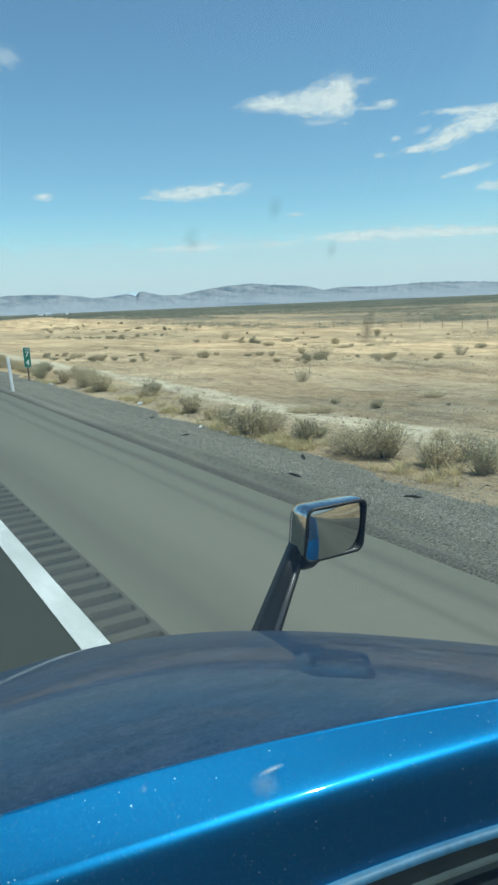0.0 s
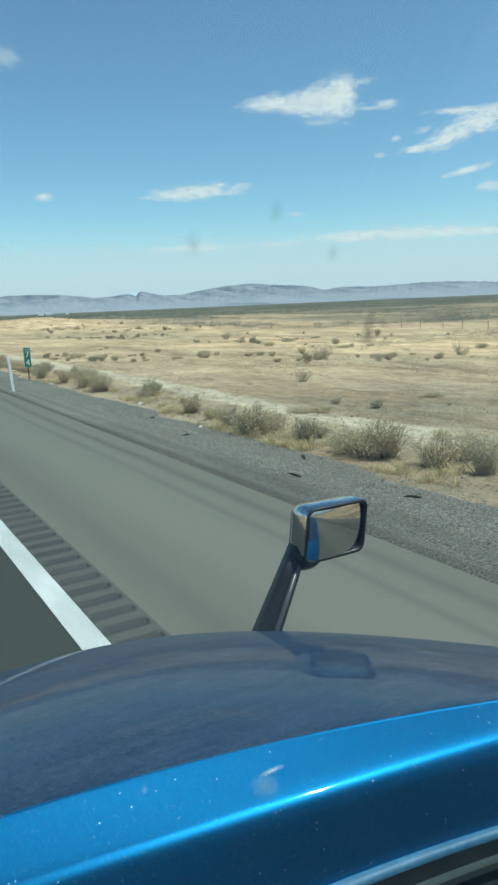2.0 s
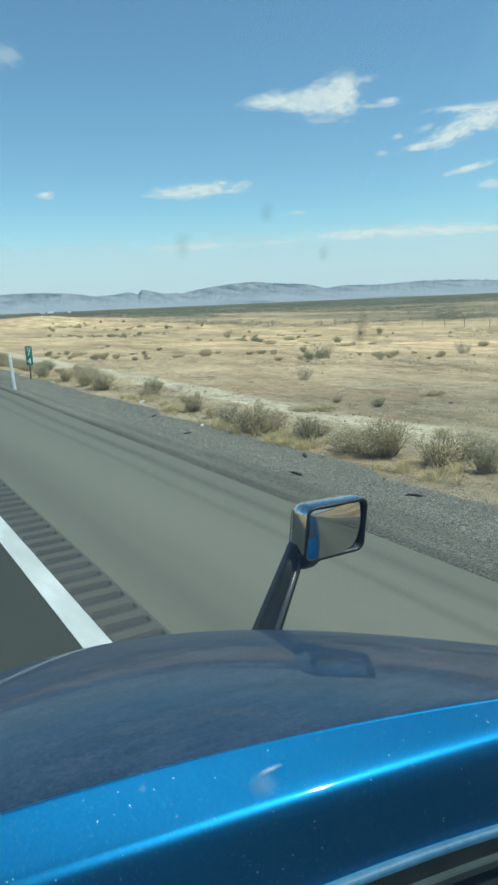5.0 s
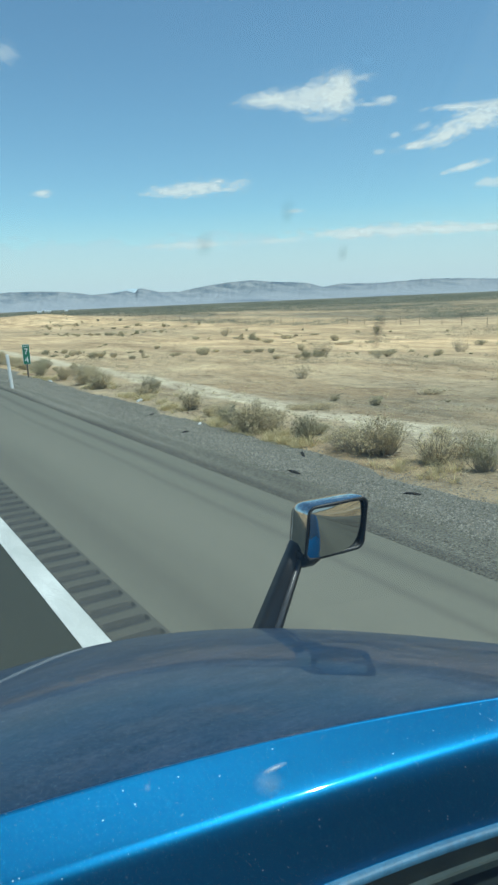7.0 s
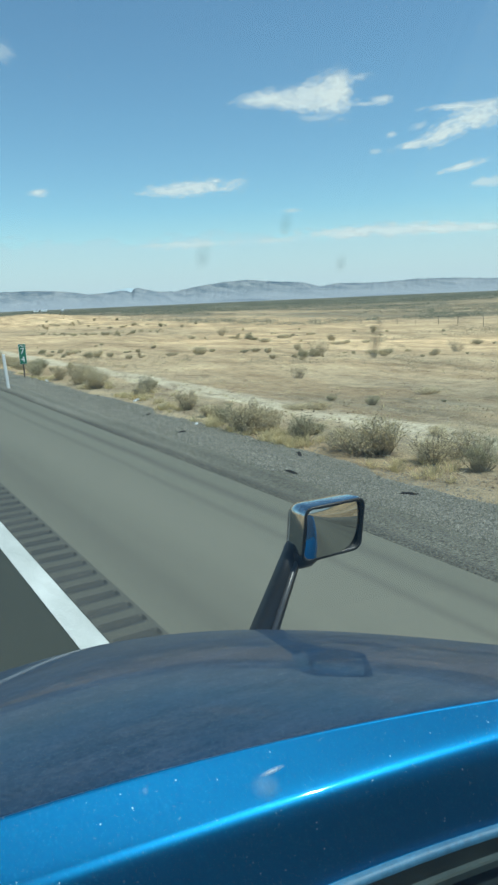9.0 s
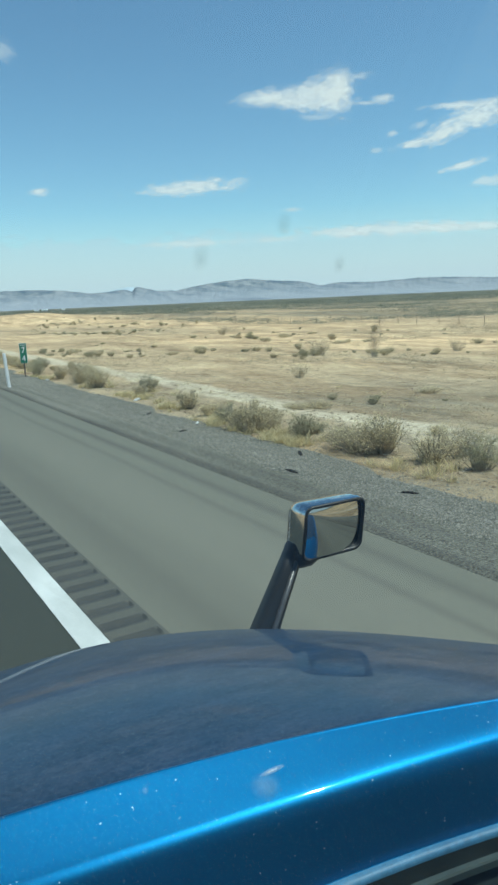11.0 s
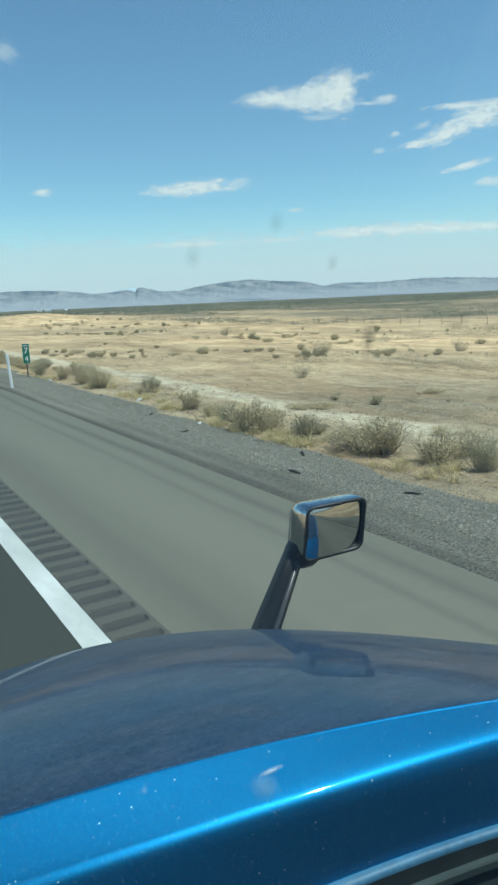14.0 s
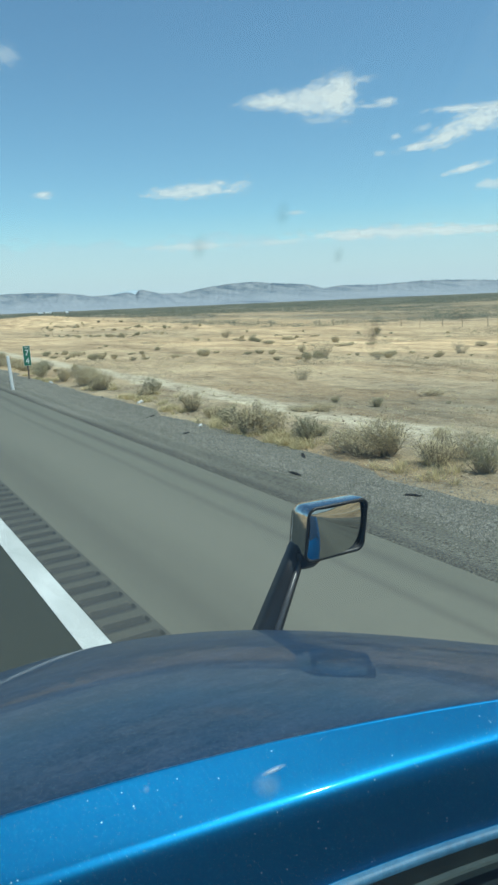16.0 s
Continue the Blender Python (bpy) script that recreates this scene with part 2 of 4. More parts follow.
def desert_material():
    """Grey-tan soil by the road, patches of bright sand farther off, brown crusts between, a scrub plain beyond."""
    m, nt, b = principled("desert_soil", (0.4, 0.3, 0.2), 0.95)
    b.inputs["Specular IOR Level"].default_value = 0.15
    tc = nt.nodes.new("ShaderNodeTexCoord")
    sep = nt.nodes.new("ShaderNodeSeparateXYZ")
    nt.links.new(tc.outputs["Object"], sep.inputs[0])
    # how sandy: rises away from the bank, falls again past the fence
    span = math_node(nt, "DIVIDE", math_node(nt, "MULTIPLY_ADD", noise_node(nt, 0.02, 4, 0.6), 40.0, sep.outputs["X"]), 260.0)
    sandy = ramp(nt, span, [(0.1, (0.38,) * 3), (0.15, (0.47,) * 3), (0.19, (0.6,) * 3), (0.28, (0.72,) * 3), (0.33, (0.56,) * 3), (0.4, (0.32,) * 3), (0.6, (0.14,) * 3)])
    sheets = noise_node(nt, 0.028, 6, 0.5, (1.0, 0.5, 1.0))
    pick = math_node(nt, "ADD", sandy, math_node(nt, "MULTIPLY_ADD", sheets, 2.0, -1.0))
    soil = ramp(nt, pick, [(0.14, (0.26, 0.222, 0.16)), (0.3, (0.47, 0.362, 0.238)), (0.46, (0.56, 0.42, 0.268)), (0.6, (0.64, 0.465, 0.288)), (0.78, (0.72, 0.508, 0.308)), (0.97, (0.82, 0.615, 0.385))])
    crust = ramp(nt, noise_node(nt, 0.16, 6, 0.68, (1.0, 0.5, 1.0)), [(0.46, (0, 0, 0)), (0.56, (0.5,) * 3), (0.75, (0.8,) * 3)])
    soil = mixed(nt, crust, soil, (0.35, 0.246, 0.148))
    # a pale worn wheel track beside the bushes
    track = math_node(nt, "ABSOLUTE", math_node(nt, "SUBTRACT", sep.outputs["X"], math_node(nt, "MULTIPLY_ADD", noise_node(nt, 1.0, 3, 0.5, (0.0, 0.03, 0.0)), 3.0, TRACK_X - 1.5)))
    track = ramp(nt, math_node(nt, "MULTIPLY_ADD", track, 0.66, math_node(nt, "MULTIPLY", noise_node(nt, 0.8, 5, 0.7), 0.9)), [(0.75, (0.8,) * 3), (1.0, (0.25,) * 3), (1.0, (0, 0, 0))])
    soil = mixed(nt, track, soil, (0.56, 0.49, 0.375))
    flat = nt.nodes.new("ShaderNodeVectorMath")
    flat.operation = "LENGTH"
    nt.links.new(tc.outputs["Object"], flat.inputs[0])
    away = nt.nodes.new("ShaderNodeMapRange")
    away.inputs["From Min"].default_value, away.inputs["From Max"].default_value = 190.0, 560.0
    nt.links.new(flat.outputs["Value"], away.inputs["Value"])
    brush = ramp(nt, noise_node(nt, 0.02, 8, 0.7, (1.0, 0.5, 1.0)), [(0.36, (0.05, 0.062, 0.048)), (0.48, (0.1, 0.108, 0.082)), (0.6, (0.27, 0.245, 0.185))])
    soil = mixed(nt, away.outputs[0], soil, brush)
    streaks = ramp(nt, noise_node(nt, 0.5, 6, 0.7, (1.0, 0.45, 1.0)), [(0.3, (0.5, 0.47, 0.43)), (0.43, (0.9, 0.88, 0.85)), (0.54, (1.06, 1.06, 1.04)), (0.72, (1.36, 1.34, 1.27))])
    blotch = ramp(nt, noise_node(nt, 2.1, 5, 0.72, (1.0, 0.6, 1.0)), [(0.3, (0.5, 0.48, 0.44)), (0.43, (0.92, 0.91, 0.89)), (0.54, (1.05, 1.05, 1.04)), (0.7, (1.28, 1.26, 1.21))])
    grain_f = noise_node(nt, 9.0, 7, 0.8)
    grain = ramp(nt, grain_f, [(0.3, (0.66, 0.65, 0.63)), (0.62, (1.14, 1.14, 1.13))])
    col = mixed(nt, 1.0, mixed(nt, 1.0, mixed(nt, 1.0, soil, streaks, "MULTIPLY"), blotch, "MULTIPLY"), grain, "MULTIPLY")
    nt.links.new(col, b.inputs["Base Color"])
    bumped(nt, b, math_node(nt, "ADD", grain_f, noise_node(nt, 2.6, 5, 0.7)), 0.6, 0.06)
    return m


M_DESERT = desert_material()


def mountain_material(name, low, high, foot_haze):
    """Rock with distance haze painted in: darker crags above, pale gravel and more haze along the foot."""
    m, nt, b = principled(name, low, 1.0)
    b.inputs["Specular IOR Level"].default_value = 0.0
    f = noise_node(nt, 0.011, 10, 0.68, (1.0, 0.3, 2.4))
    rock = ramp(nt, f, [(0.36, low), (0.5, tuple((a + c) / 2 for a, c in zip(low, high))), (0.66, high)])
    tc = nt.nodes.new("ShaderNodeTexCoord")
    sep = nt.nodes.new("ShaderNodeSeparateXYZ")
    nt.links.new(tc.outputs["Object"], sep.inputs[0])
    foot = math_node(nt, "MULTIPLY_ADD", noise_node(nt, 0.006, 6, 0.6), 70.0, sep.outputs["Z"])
    foot_mix = ramp(nt, math_node(nt, "DIVIDE", foot, 160.0), [(0.3, (0.82,) * 3), (0.5, (0.62,) * 3), (0.82, (0.0,) * 3)])
    nt.links.new(mixed(nt, foot_mix, rock, foot_haze), b.inputs["Base Color"])
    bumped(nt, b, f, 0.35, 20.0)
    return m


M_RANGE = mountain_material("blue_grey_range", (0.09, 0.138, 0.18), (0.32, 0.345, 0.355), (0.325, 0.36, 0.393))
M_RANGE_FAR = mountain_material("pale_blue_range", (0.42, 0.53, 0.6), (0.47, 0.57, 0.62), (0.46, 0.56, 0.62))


# ---------------------------------------------------------------- mesh helpers
def smooth_mesh(me, on=True):
    me.polygons.foreach_set("use_smooth", [on] * len(me.polygons))
    me.update()
    return me


def obj(name, data, material=None, parent=None, label="", category="", group="", kind="", smooth=False):
    ob = new(name, data)
    if material:
        data.materials.append(material)
    if smooth:
        smooth_mesh(data)
    if parent:
        ob.parent = parent
    return tagged(ob, label, category, group, kind)


def mesh_of(name, verts, faces):
    me = bpy.data.meshes.new(name)
    me.from_pydata([tuple(map(float, v)) for v in verts], [], [tuple(int(i) for i in f) for f in faces])
    me.update()
    return me


def mesh_from(name, bm):
    me = bpy.data.meshes.new(name)
    bm.normal_update()
    bm.to_mesh(me)
    bm.free()
    return me


def part(name, bm, material, parent, label="", smooth=False):
    data = bm if isinstance(bm, bpy.types.Mesh) else mesh_from(name, bm)
    return obj(name, data, material, parent, label, smooth=smooth)


def thing(name, at=(0, 0, 0), label="", category="", group=""):
    ob = new(name)
    ob.empty_display_size = 0.2
    ob.matrix_world = Matrix.Translation(at)
    return tagged(ob, label, category, group)


def box(sx, sy, sz, at=(0, 0, 0), bevel=0.0, segs=2, turn=None):
    bm = bmesh.new()
    bmesh.ops.create_cube(bm, size=1.0)
    bmesh.ops.scale(bm, vec=(sx, sy, sz), verts=bm.verts)
    if bevel:
        bmesh.ops.bevel(bm, geom=bm.edges[:], offset=bevel, segments=segs, affect="EDGES")
    if turn:
        bmesh.ops.rotate(bm, matrix=turn, verts=bm.verts)
    bmesh.ops.translate(bm, vec=at, verts=bm.verts)
    return bm


def tube(a, b, ra, rb, n=10, cap=True):
    bm = bmesh.new()
    a, b = Vector(a), Vector(b)
    m = Matrix.Translation((a + b) / 2) @ (b - a).to_track_quat("Z", "Y").to_matrix().to_4x4()
    bmesh.ops.create_cone(bm, cap_ends=cap, segments=n, radius1=ra, radius2=rb, depth=(b - a).length, matrix=m)
    return bm


def grid_faces(nu, nv):
    i = np.arange((nu - 1) * (nv - 1))
    a = (i // (nv - 1)) * nv + i % (nv - 1)
    return np.stack([a, a + nv, a + nv + 1, a + 1], 1)


def fbm(x, y, s, octaves=4, seed=0.0):
    return noise.fractal(Vector((x * s + seed, y * s - seed, seed)), 1.0, 2.1, octaves)


def ease(v, a, b):
    t = min(max((v - a) / (b - a), 0.0), 1.0)
    return t * t * (3 - 2 * t)


# ---------------------------------------------------------------- ground
ROAD_EDGE, VERGE_EDGE = 4.72, 7.0
LINE_IN, LINE_OUT = 1.318, 1.533
RUMBLE_IN, RUMBLE_OUT = 1.545, 1.97


def ground_z(x, y):
    """Height of the desert: the road stands on a low bank, the flat beyond rolls gently."""
    if x < ROAD_EDGE - 0.1:
        return -0.25 if x > -8 else -0.25 - 0.8 * ease(-x, 8, 30) + 0.2 * fbm(x, y, 0.05)
    d = math.hypot(x, y)
    z = -0.02 - 0.12 * ease(x, ROAD_EDGE, VERGE_EDGE) - 0.35 * ease(x, 7.5, 16) - 0.95 * ease(x, 14, 45)
    z += 0.06 * ease(x, 5.0, 8.0) * fbm(x, y, 0.6, 5, 3.0)
    z += 0.02 * ease(x, 6.5, 8.5) * fbm(x, y, 2.3, 2, 13.0) if x < 40 and 0 < y < 90 else 0.0
    z += 0.16 * ease(x, 8.0, 22.0) * fbm(x, y, 0.13, 4, 7.0)
    z += 0.7 * ease(d, 60, 220) * fbm(x, y, 0.018, 4, 11.0)
    z += 2.6 * math.exp(-(((x - 52) / 22) ** 2 + ((y - 205) / 40) ** 2))
    z += 1.4 * math.exp(-(((x - 95) / 30) ** 2 + ((y - 190) / 35) ** 2))
    z += 3.0 * ease(d, 900, 4000)
    return z


def spaced(lo, hi, near, step, growth, far):
    """Sample lines: every step inside near, ever wider outside."""
    v = [near[0]]
    while v[-1] < near[1]:
        v.append(v[-1] + step)
    s = step
    while v[-1] < hi:
        s = min(s * growth, far)
        v.append(min(v[-1] + s, hi))
    s = step
    while v[0] > lo:
        s = min(s * growth, far)
        v.insert(0, max(v[0] - s, lo))
    return v


gx = spaced(-4800, 4850, (4.6, 24.0), 0.22, 1.07, 160)
gy = spaced(-4800, 4850, (1.0, 44.0), 0.32, 1.07, 160)
gv = [(x, y, ground_z(x, y)) for x in gx for y in gy]
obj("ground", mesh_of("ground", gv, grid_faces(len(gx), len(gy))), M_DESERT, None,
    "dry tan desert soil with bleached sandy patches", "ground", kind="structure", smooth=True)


def strip(name, x0, x1, y0, y1, top, thick, mat, label, step=None, shape=None):
    """A slab along the road; its top follows shape(x, y)."""
    ys = np.arange(y0, y1 + 1e-6, step or (y1 - y0))
    xs = np.linspace(x0, x1, 2 if not shape else 17)
    v = [(x, y, top + (shape(x, y) if shape else 0.0)) for x in xs for y in ys]
    n = len(v)
    nu, nv = len(xs), len(ys)
    f = [tuple(q) for q in grid_faces(nu, nv)]
    v += [(x, y, top - thick) for x, y, _ in v[:n]]
    f += [tuple(n + i for i in reversed(q)) for q in grid_faces(nu, nv)]
    rim = [i * nv for i in range(nu)] + [(nu - 1) * nv + j for j in range(1, nv)] + [i * nv + nv - 1 for i in range(nu - 2, -1, -1)] + list(range(nv - 2, 0, -1))
    f += [(a, a + n, b + n, b) for a, b in zip(rim, rim[1:] + rim[:1])]
    return obj(name, mesh_of(name, v, f), mat, None, label, name.split("_")[-1], kind="structure")


Y0, Y1 = -900.0, 1500.0
strip("road_lane", -6.5, RUMBLE_IN, Y0, Y1, 0.0, 0.24, M_LANE, "dark smooth asphalt driving lane")
strip("road_shoulder", RUMBLE_OUT, ROAD_EDGE, Y0, Y1, 0.0, 0.24, M_SHOULDER, "worn olive-grey asphalt hard shoulder")
strip("edge_line", LINE_IN, LINE_OUT, Y0, Y1, 0.004, 0.003, M_PAINT_LINE, "white painted edge line on the asphalt")


def rumble_shape(x, y):
    p = (y / 0.305) % 1.0
    d = math.cos((p - 0.5) * math.pi / 0.62) if abs(p - 0.5) < 0.31 else 0.0
    side = ease(x, RUMBLE_IN - 0.01, RUMBLE_IN + 0.012) * (1 - ease(x, RUMBLE_OUT - 0.06, RUMBLE_OUT - 0.02))
    return -0.02 * max(d, 0.0) * side


rumble = strip("rumble_strip", RUMBLE_IN, RUMBLE_OUT, -12.0, 60.0, 0.0, 0.2, M_RUMBLE, "milled rumble grooves beside the edge line", 0.305 / 8, rumble_shape)
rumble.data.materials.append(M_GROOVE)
# groove floors take the darker asphalt colour
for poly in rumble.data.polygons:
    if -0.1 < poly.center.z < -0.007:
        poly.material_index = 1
strip("rumble_strip_far", RUMBLE_IN, RUMBLE_OUT, 60.0, Y1, 0.0, 0.2, M_RUMBLE, "milled rumble grooves running on ahead")
strip("rumble_strip_behind", RUMBLE_IN, RUMBLE_OUT, Y0, -12.0, 0.0, 0.2, M_RUMBLE, "milled rumble grooves running on behind")


# gravel verge, uneven, with shallow tyre ruts along the shoulder's edge
def verge_z(x, y):
    t = (x - ROAD_EDGE) / (VERGE_EDGE + 0.5 - ROAD_EDGE)
    rut = sum(-0.022 * math.exp(-((x - c - 0.12 * math.sin(y * 0.12 + c)) / 0.09) ** 2) for c in (5.05, 5.42))
    z = -0.004 - 0.13 * ease(x, ROAD_EDGE, VERGE_EDGE + 0.4) + rut + 0.02 * fbm(x, y, 1.5, 3, 5.0) * min(t * 6, 1)
    return z + 0.035 - 0.16 * ease(x + 0.35 * fbm(0.0, y, 0.35, 4, 2.0), VERGE_EDGE - 0.35, VERGE_EDGE + 0.6)


vx = np.arange(ROAD_EDGE, VERGE_EDGE + 0.9, 0.06)
vy = spaced(Y0, Y1, (0.0, 45.0), 0.16, 1.08, 12)
vv = [(x, y, verge_z(x, y) if x > ROAD_EDGE + 0.01 else -0.002) for x in vx for y in vy]
obj("gravel_verge", mesh_of("gravel_verge", vv, grid_faces(len(vx), len(vy))), M_GRAVEL, None,
    "grey crushed gravel verge with faint tyre ruts", "verge", kind="structure", smooth=True)

# ---------------------------------------------------------------- mountains and clouds (backdrop)


def bearing(az, d, z=0.0):
    a = radians(az)
    return (d * math.sin(a), d * math.cos(a), z)


def range_mesh(name, dist, az0, az1, crest, depth=620.0):
    """Spurs and gullies run down from the crest towards the plain."""
    n, k = 640, 26
    v = []
    tops = np.array([crest(az0 + (az1 - az0) * i / (n - 1)) for i in range(n)])
    broad = np.convolve(np.pad(tops, 20, mode="edge"), np.ones(41) / 41, mode="valid")
    for i in range(n):
        az = az0 + (az1 - az0) * i / (n - 1)
        for j in range(k):
            t = j / (k - 1)
            bend = az + 1.6 * fbm(az * 0.5, t * 2.6, 1.0, 4, 4.4)
            spur = abs(noise.noise(Vector((bend * 1.15, t * 0.7, dist * 0.01)))) * 1.5 + 0.6 * abs(noise.noise(Vector((bend * 3.1, t * 1.6, 7.0))))
            hang = math.sin(t * math.pi)
            top = broad[i] + (tops[i] - broad[i]) * ease(t, 0.45, 1.0)
            z = -6 + (top + 6) * (t ** 1.3) * (1 - 0.13 * hang * min(spur, 1.0)) * (1 + 0.05 * hang * fbm(az * 4, t * 6.0, 1.3, 4, 2.0))
            v.append(bearing(az, dist + depth * (t - 1), z))
    return mesh_of(name, v, grid_faces(n, k))


SKYLINE = [
    (-3.4, 70), (6.85, 95), (12.55, 118), (14.61, 118), (16.71, 109), (18.83, 85), (20.58, 94), (21.39, 102), (22.05, 87), (22.27, 111), (22.6, 115), (22.95, 105), (23.45, 97), (23.95, 87), (25.48, 82), (27.25, 107), (29.47, 128), (31.23, 135), (33.42, 117), (35.62, 106), (37.11, 76), (38.72, 88), (41.39, 82), (44.86, 93), (47.39, 89), (50.76, 73), (58.44, 85), (68.41, 60),
]


def crest_main(az):
    """Skyline height in metres at the range's distance."""
    a, h = zip(*SKYLINE)
    return float(np.interp(az, a, h)) + (2.8 + 2.2 * ease(az, 26, 32)) * (fbm(az, 0.0, 2.6, 6, 9.0) + 1.3 * abs(fbm(az, 1.0, 4.0, 4, 2.0)) - 0.15)


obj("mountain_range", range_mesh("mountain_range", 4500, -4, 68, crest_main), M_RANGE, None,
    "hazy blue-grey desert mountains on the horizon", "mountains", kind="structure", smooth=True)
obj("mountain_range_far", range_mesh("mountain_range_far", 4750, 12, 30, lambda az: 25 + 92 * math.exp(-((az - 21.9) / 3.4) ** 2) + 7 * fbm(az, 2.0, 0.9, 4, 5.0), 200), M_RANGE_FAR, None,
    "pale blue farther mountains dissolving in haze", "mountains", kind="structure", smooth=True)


def cloud_material(name, wide, high, wedge, solid, ragged, bright, seed, tone=(0.95, 0.98, 1.0)):
    """White vapour, fraying out to nothing at the rim; wedge: how much it swells towards one end."""
    m = bpy.data.materials.new(name)
    m.use_nodes = True
    nt = m.node_tree
    nt.nodes.clear()
    out = nt.nodes.new("ShaderNodeOutputMaterial")
    tr, em, mx = nt.nodes.new("ShaderNodeBsdfTransparent"), nt.nodes.new("ShaderNodeEmission"), nt.nodes.new("ShaderNodeMixShader")
    tc = nt.nodes.new("ShaderNodeTexCoord")
    sep = nt.nodes.new("ShaderNodeSeparateXYZ")
    nt.links.new(tc.outputs["Object"], sep.inputs[0])
    x, z = sep.outputs["X"], sep.outputs["Z"]
    fat = math_node(nt, "MULTIPLY_ADD", x, wedge, 1.0 - abs(wedge) * 0.2)
    zz = math_node(nt, "DIVIDE", z, math_node(nt, "MAXIMUM", fat, 0.12))
    rim = math_node(nt, "SQRT", math_node(nt, "ADD", math_node(nt, "MULTIPLY", x, x), math_node(nt, "MULTIPLY", zz, zz)))
    puff = noise_node(nt, 1.0, 9, 0.72, (wide / 19.0, 0.0, high / 9.0))
    puff.node.noise_dimensions = "4D"
    puff.node.inputs["W"].default_value = seed * 3.7
    cover = math_node(nt, "ADD", math_node(nt, "SUBTRACT", 1.0, rim), math_node(nt, "MULTIPLY_ADD", puff, ragged, -0.5 * ragged))
    r = nt.nodes.new("ShaderNodeMapRange")
    r.interpolation_type = "SMOOTHSTEP"
    r.inputs["From Min"].default_value, r.inputs["From Max"].default_value, r.inputs["To Max"].default_value = 0.16, 0.95, solid
    nt.links.new(cover, r.inputs["Value"])
    em.inputs[0].default_value, em.inputs[1].default_value = (*tone, 1), bright
    nt.links.new(r.outputs[0], mx.inputs[0])
    nt.links.new(tr.outputs[0], mx.inputs[1])
    nt.links.new(em.outputs[0], mx.inputs[2])
    nt.links.new(mx.outputs[0], out.inputs[0])
    return m


def cloud(az, el, half_w, half_h, wedge, solid, ragged, label, slope, seed, tone=(0.95, 0.98, 1.0)):
    """A shallow curved bank of vapour far off; unit-sized mesh, scaled."""
    d = 4000.0 + seed
    n, k = 17, 9
    v = []
    for i in range(n):
        for j in range(k):
            a, e = -1.4 + 2.8 * i / (n - 1), -1.8 + 3.6 * j / (k - 1)
            v.append((a, 0.12 * math.cos(a) * math.cos(e), e))
    mat = cloud_material("cloud_vapour", half_w, half_h, wedge, solid, ragged, 0.88, seed, tone)
    ob = obj("cloud", mesh_of("cloud", v, grid_faces(n, k)), mat, None, label, "cloud", "clouds in the sky", "structure", smooth=True)
    unit = d / 1230.0
    ob.matrix_world = (Matrix.Translation((*bearing(az, d * math.cos(radians(el)))[:2], 2.5 + d * math.sin(radians(el)))) @ pose(0, 0, 0, 0, 0, -az)
                       @ pose(0, 0, 0, el, 0, 0) @ pose(0, 0, 0, 0, -slope, 0) @ Matrix.Diagonal((half_w * unit, 60.0, half_h * unit, 1)))
    return ob


cloud(38.35, 14.68, 52, 50, 0.1, 0.97, 1.7, "dense bright heart of a small white cloud", 5, 1)
cloud(39.0, 15.22, 26, 36, 0.0, 0.9, 1.3, "upright bright corner of a small white cloud", 8, 4)
cloud(36.8, 15.0, 76, 34, 0.45, 0.85, 2.0, "sloping white shoulder of a small cloud", 9, 8)
cloud(36.0, 14.25, 70, 22, 0.2, 0.85, 2.0, "ragged white underside of a small cloud", -6, 10)
cloud(33.55, 14.72, 84, 23, 0.3, 0.97, 1.5, "bright tapering tail of a small white cloud", 2, 12)
cloud(42.01, 14.11, 26, 11, 0, 0.8, 2.2, "thin white cloud shred", 4, 15)
cloud(40.50, 13.94, 46, 6, 0, 0.55, 2.2, "thin white cloud thread", -2, 22)
cloud(40.39, 15.72, 30, 9, 0, 0.45, 2.4, "faint white cloud shred", 0, 29)
cloud(36.82, 13.26, 44, 8, 0, 0.35, 2.2, "faint white cloud shred", -3, 36)
cloud(48.9, 12.35, 74, 30, 0.2, 0.95, 2.0, "white cloud bank with feathered edges", 7, 43)
cloud(46.5, 11.5, 60, 25, 0.2, 0.95, 2.0, "white cloud bank with feathered edges", 18, 50)
cloud(44.54, 10.97, 56, 11, 0.35, 0.9, 2.2, "tapering white cloud tail", 9, 57)
cloud(47.9, 13.15, 86, 11, 0.35, 0.85, 2.2, "thin white cloud arm", -2, 64)
cloud(42.75, 11.70, 13, 7, 0, 0.6, 2, "tiny white cloud puff", 0, 71)
cloud(41.57, 10.67, 16, 7, 0, 0.4, 2, "tiny faint cloud puff", 0, 78)
cloud(44.74, 12.10, 22, 8, 0, 0.45, 2.2, "tiny faint cloud puff", 15, 85)
cloud(47.87, 9.08, 62, 9, 0.4, 0.85, 2, "thin white cloud streak", 11, 92)
cloud(49.73, 7.90, 40, 13, 0, 0.6, 2.2, "thin pale cloud streak", 0, 99)
cloud(27.11, 8.76, 140, 20, 0.4, 0.9, 2.2, "long flat white cloud streak", 3, 106)
cloud(15.63, 8.63, 26, 10, 0, 0.85, 1.5, "tiny white cloud puff", 2, 113)
cloud(35.02, 6.80, 28, 6, 0, 0.5, 1.5, "faint white cloud shred", 0, 120)
cloud(13.89, 17.77, 30, 26, 0, 0.35, 1.7, "faint white cloud wisp", -20, 127)
cloud(42.87, 4.93, 230, 17, 0.2, 0.8, 2.8, "broken line of small pale clouds low in the sky", -1.5, 134)
cloud(26.87, 4.60, 125, 11, 0.2, 0.6, 2.8, "faint line of small pale clouds low in the sky", 1, 141)
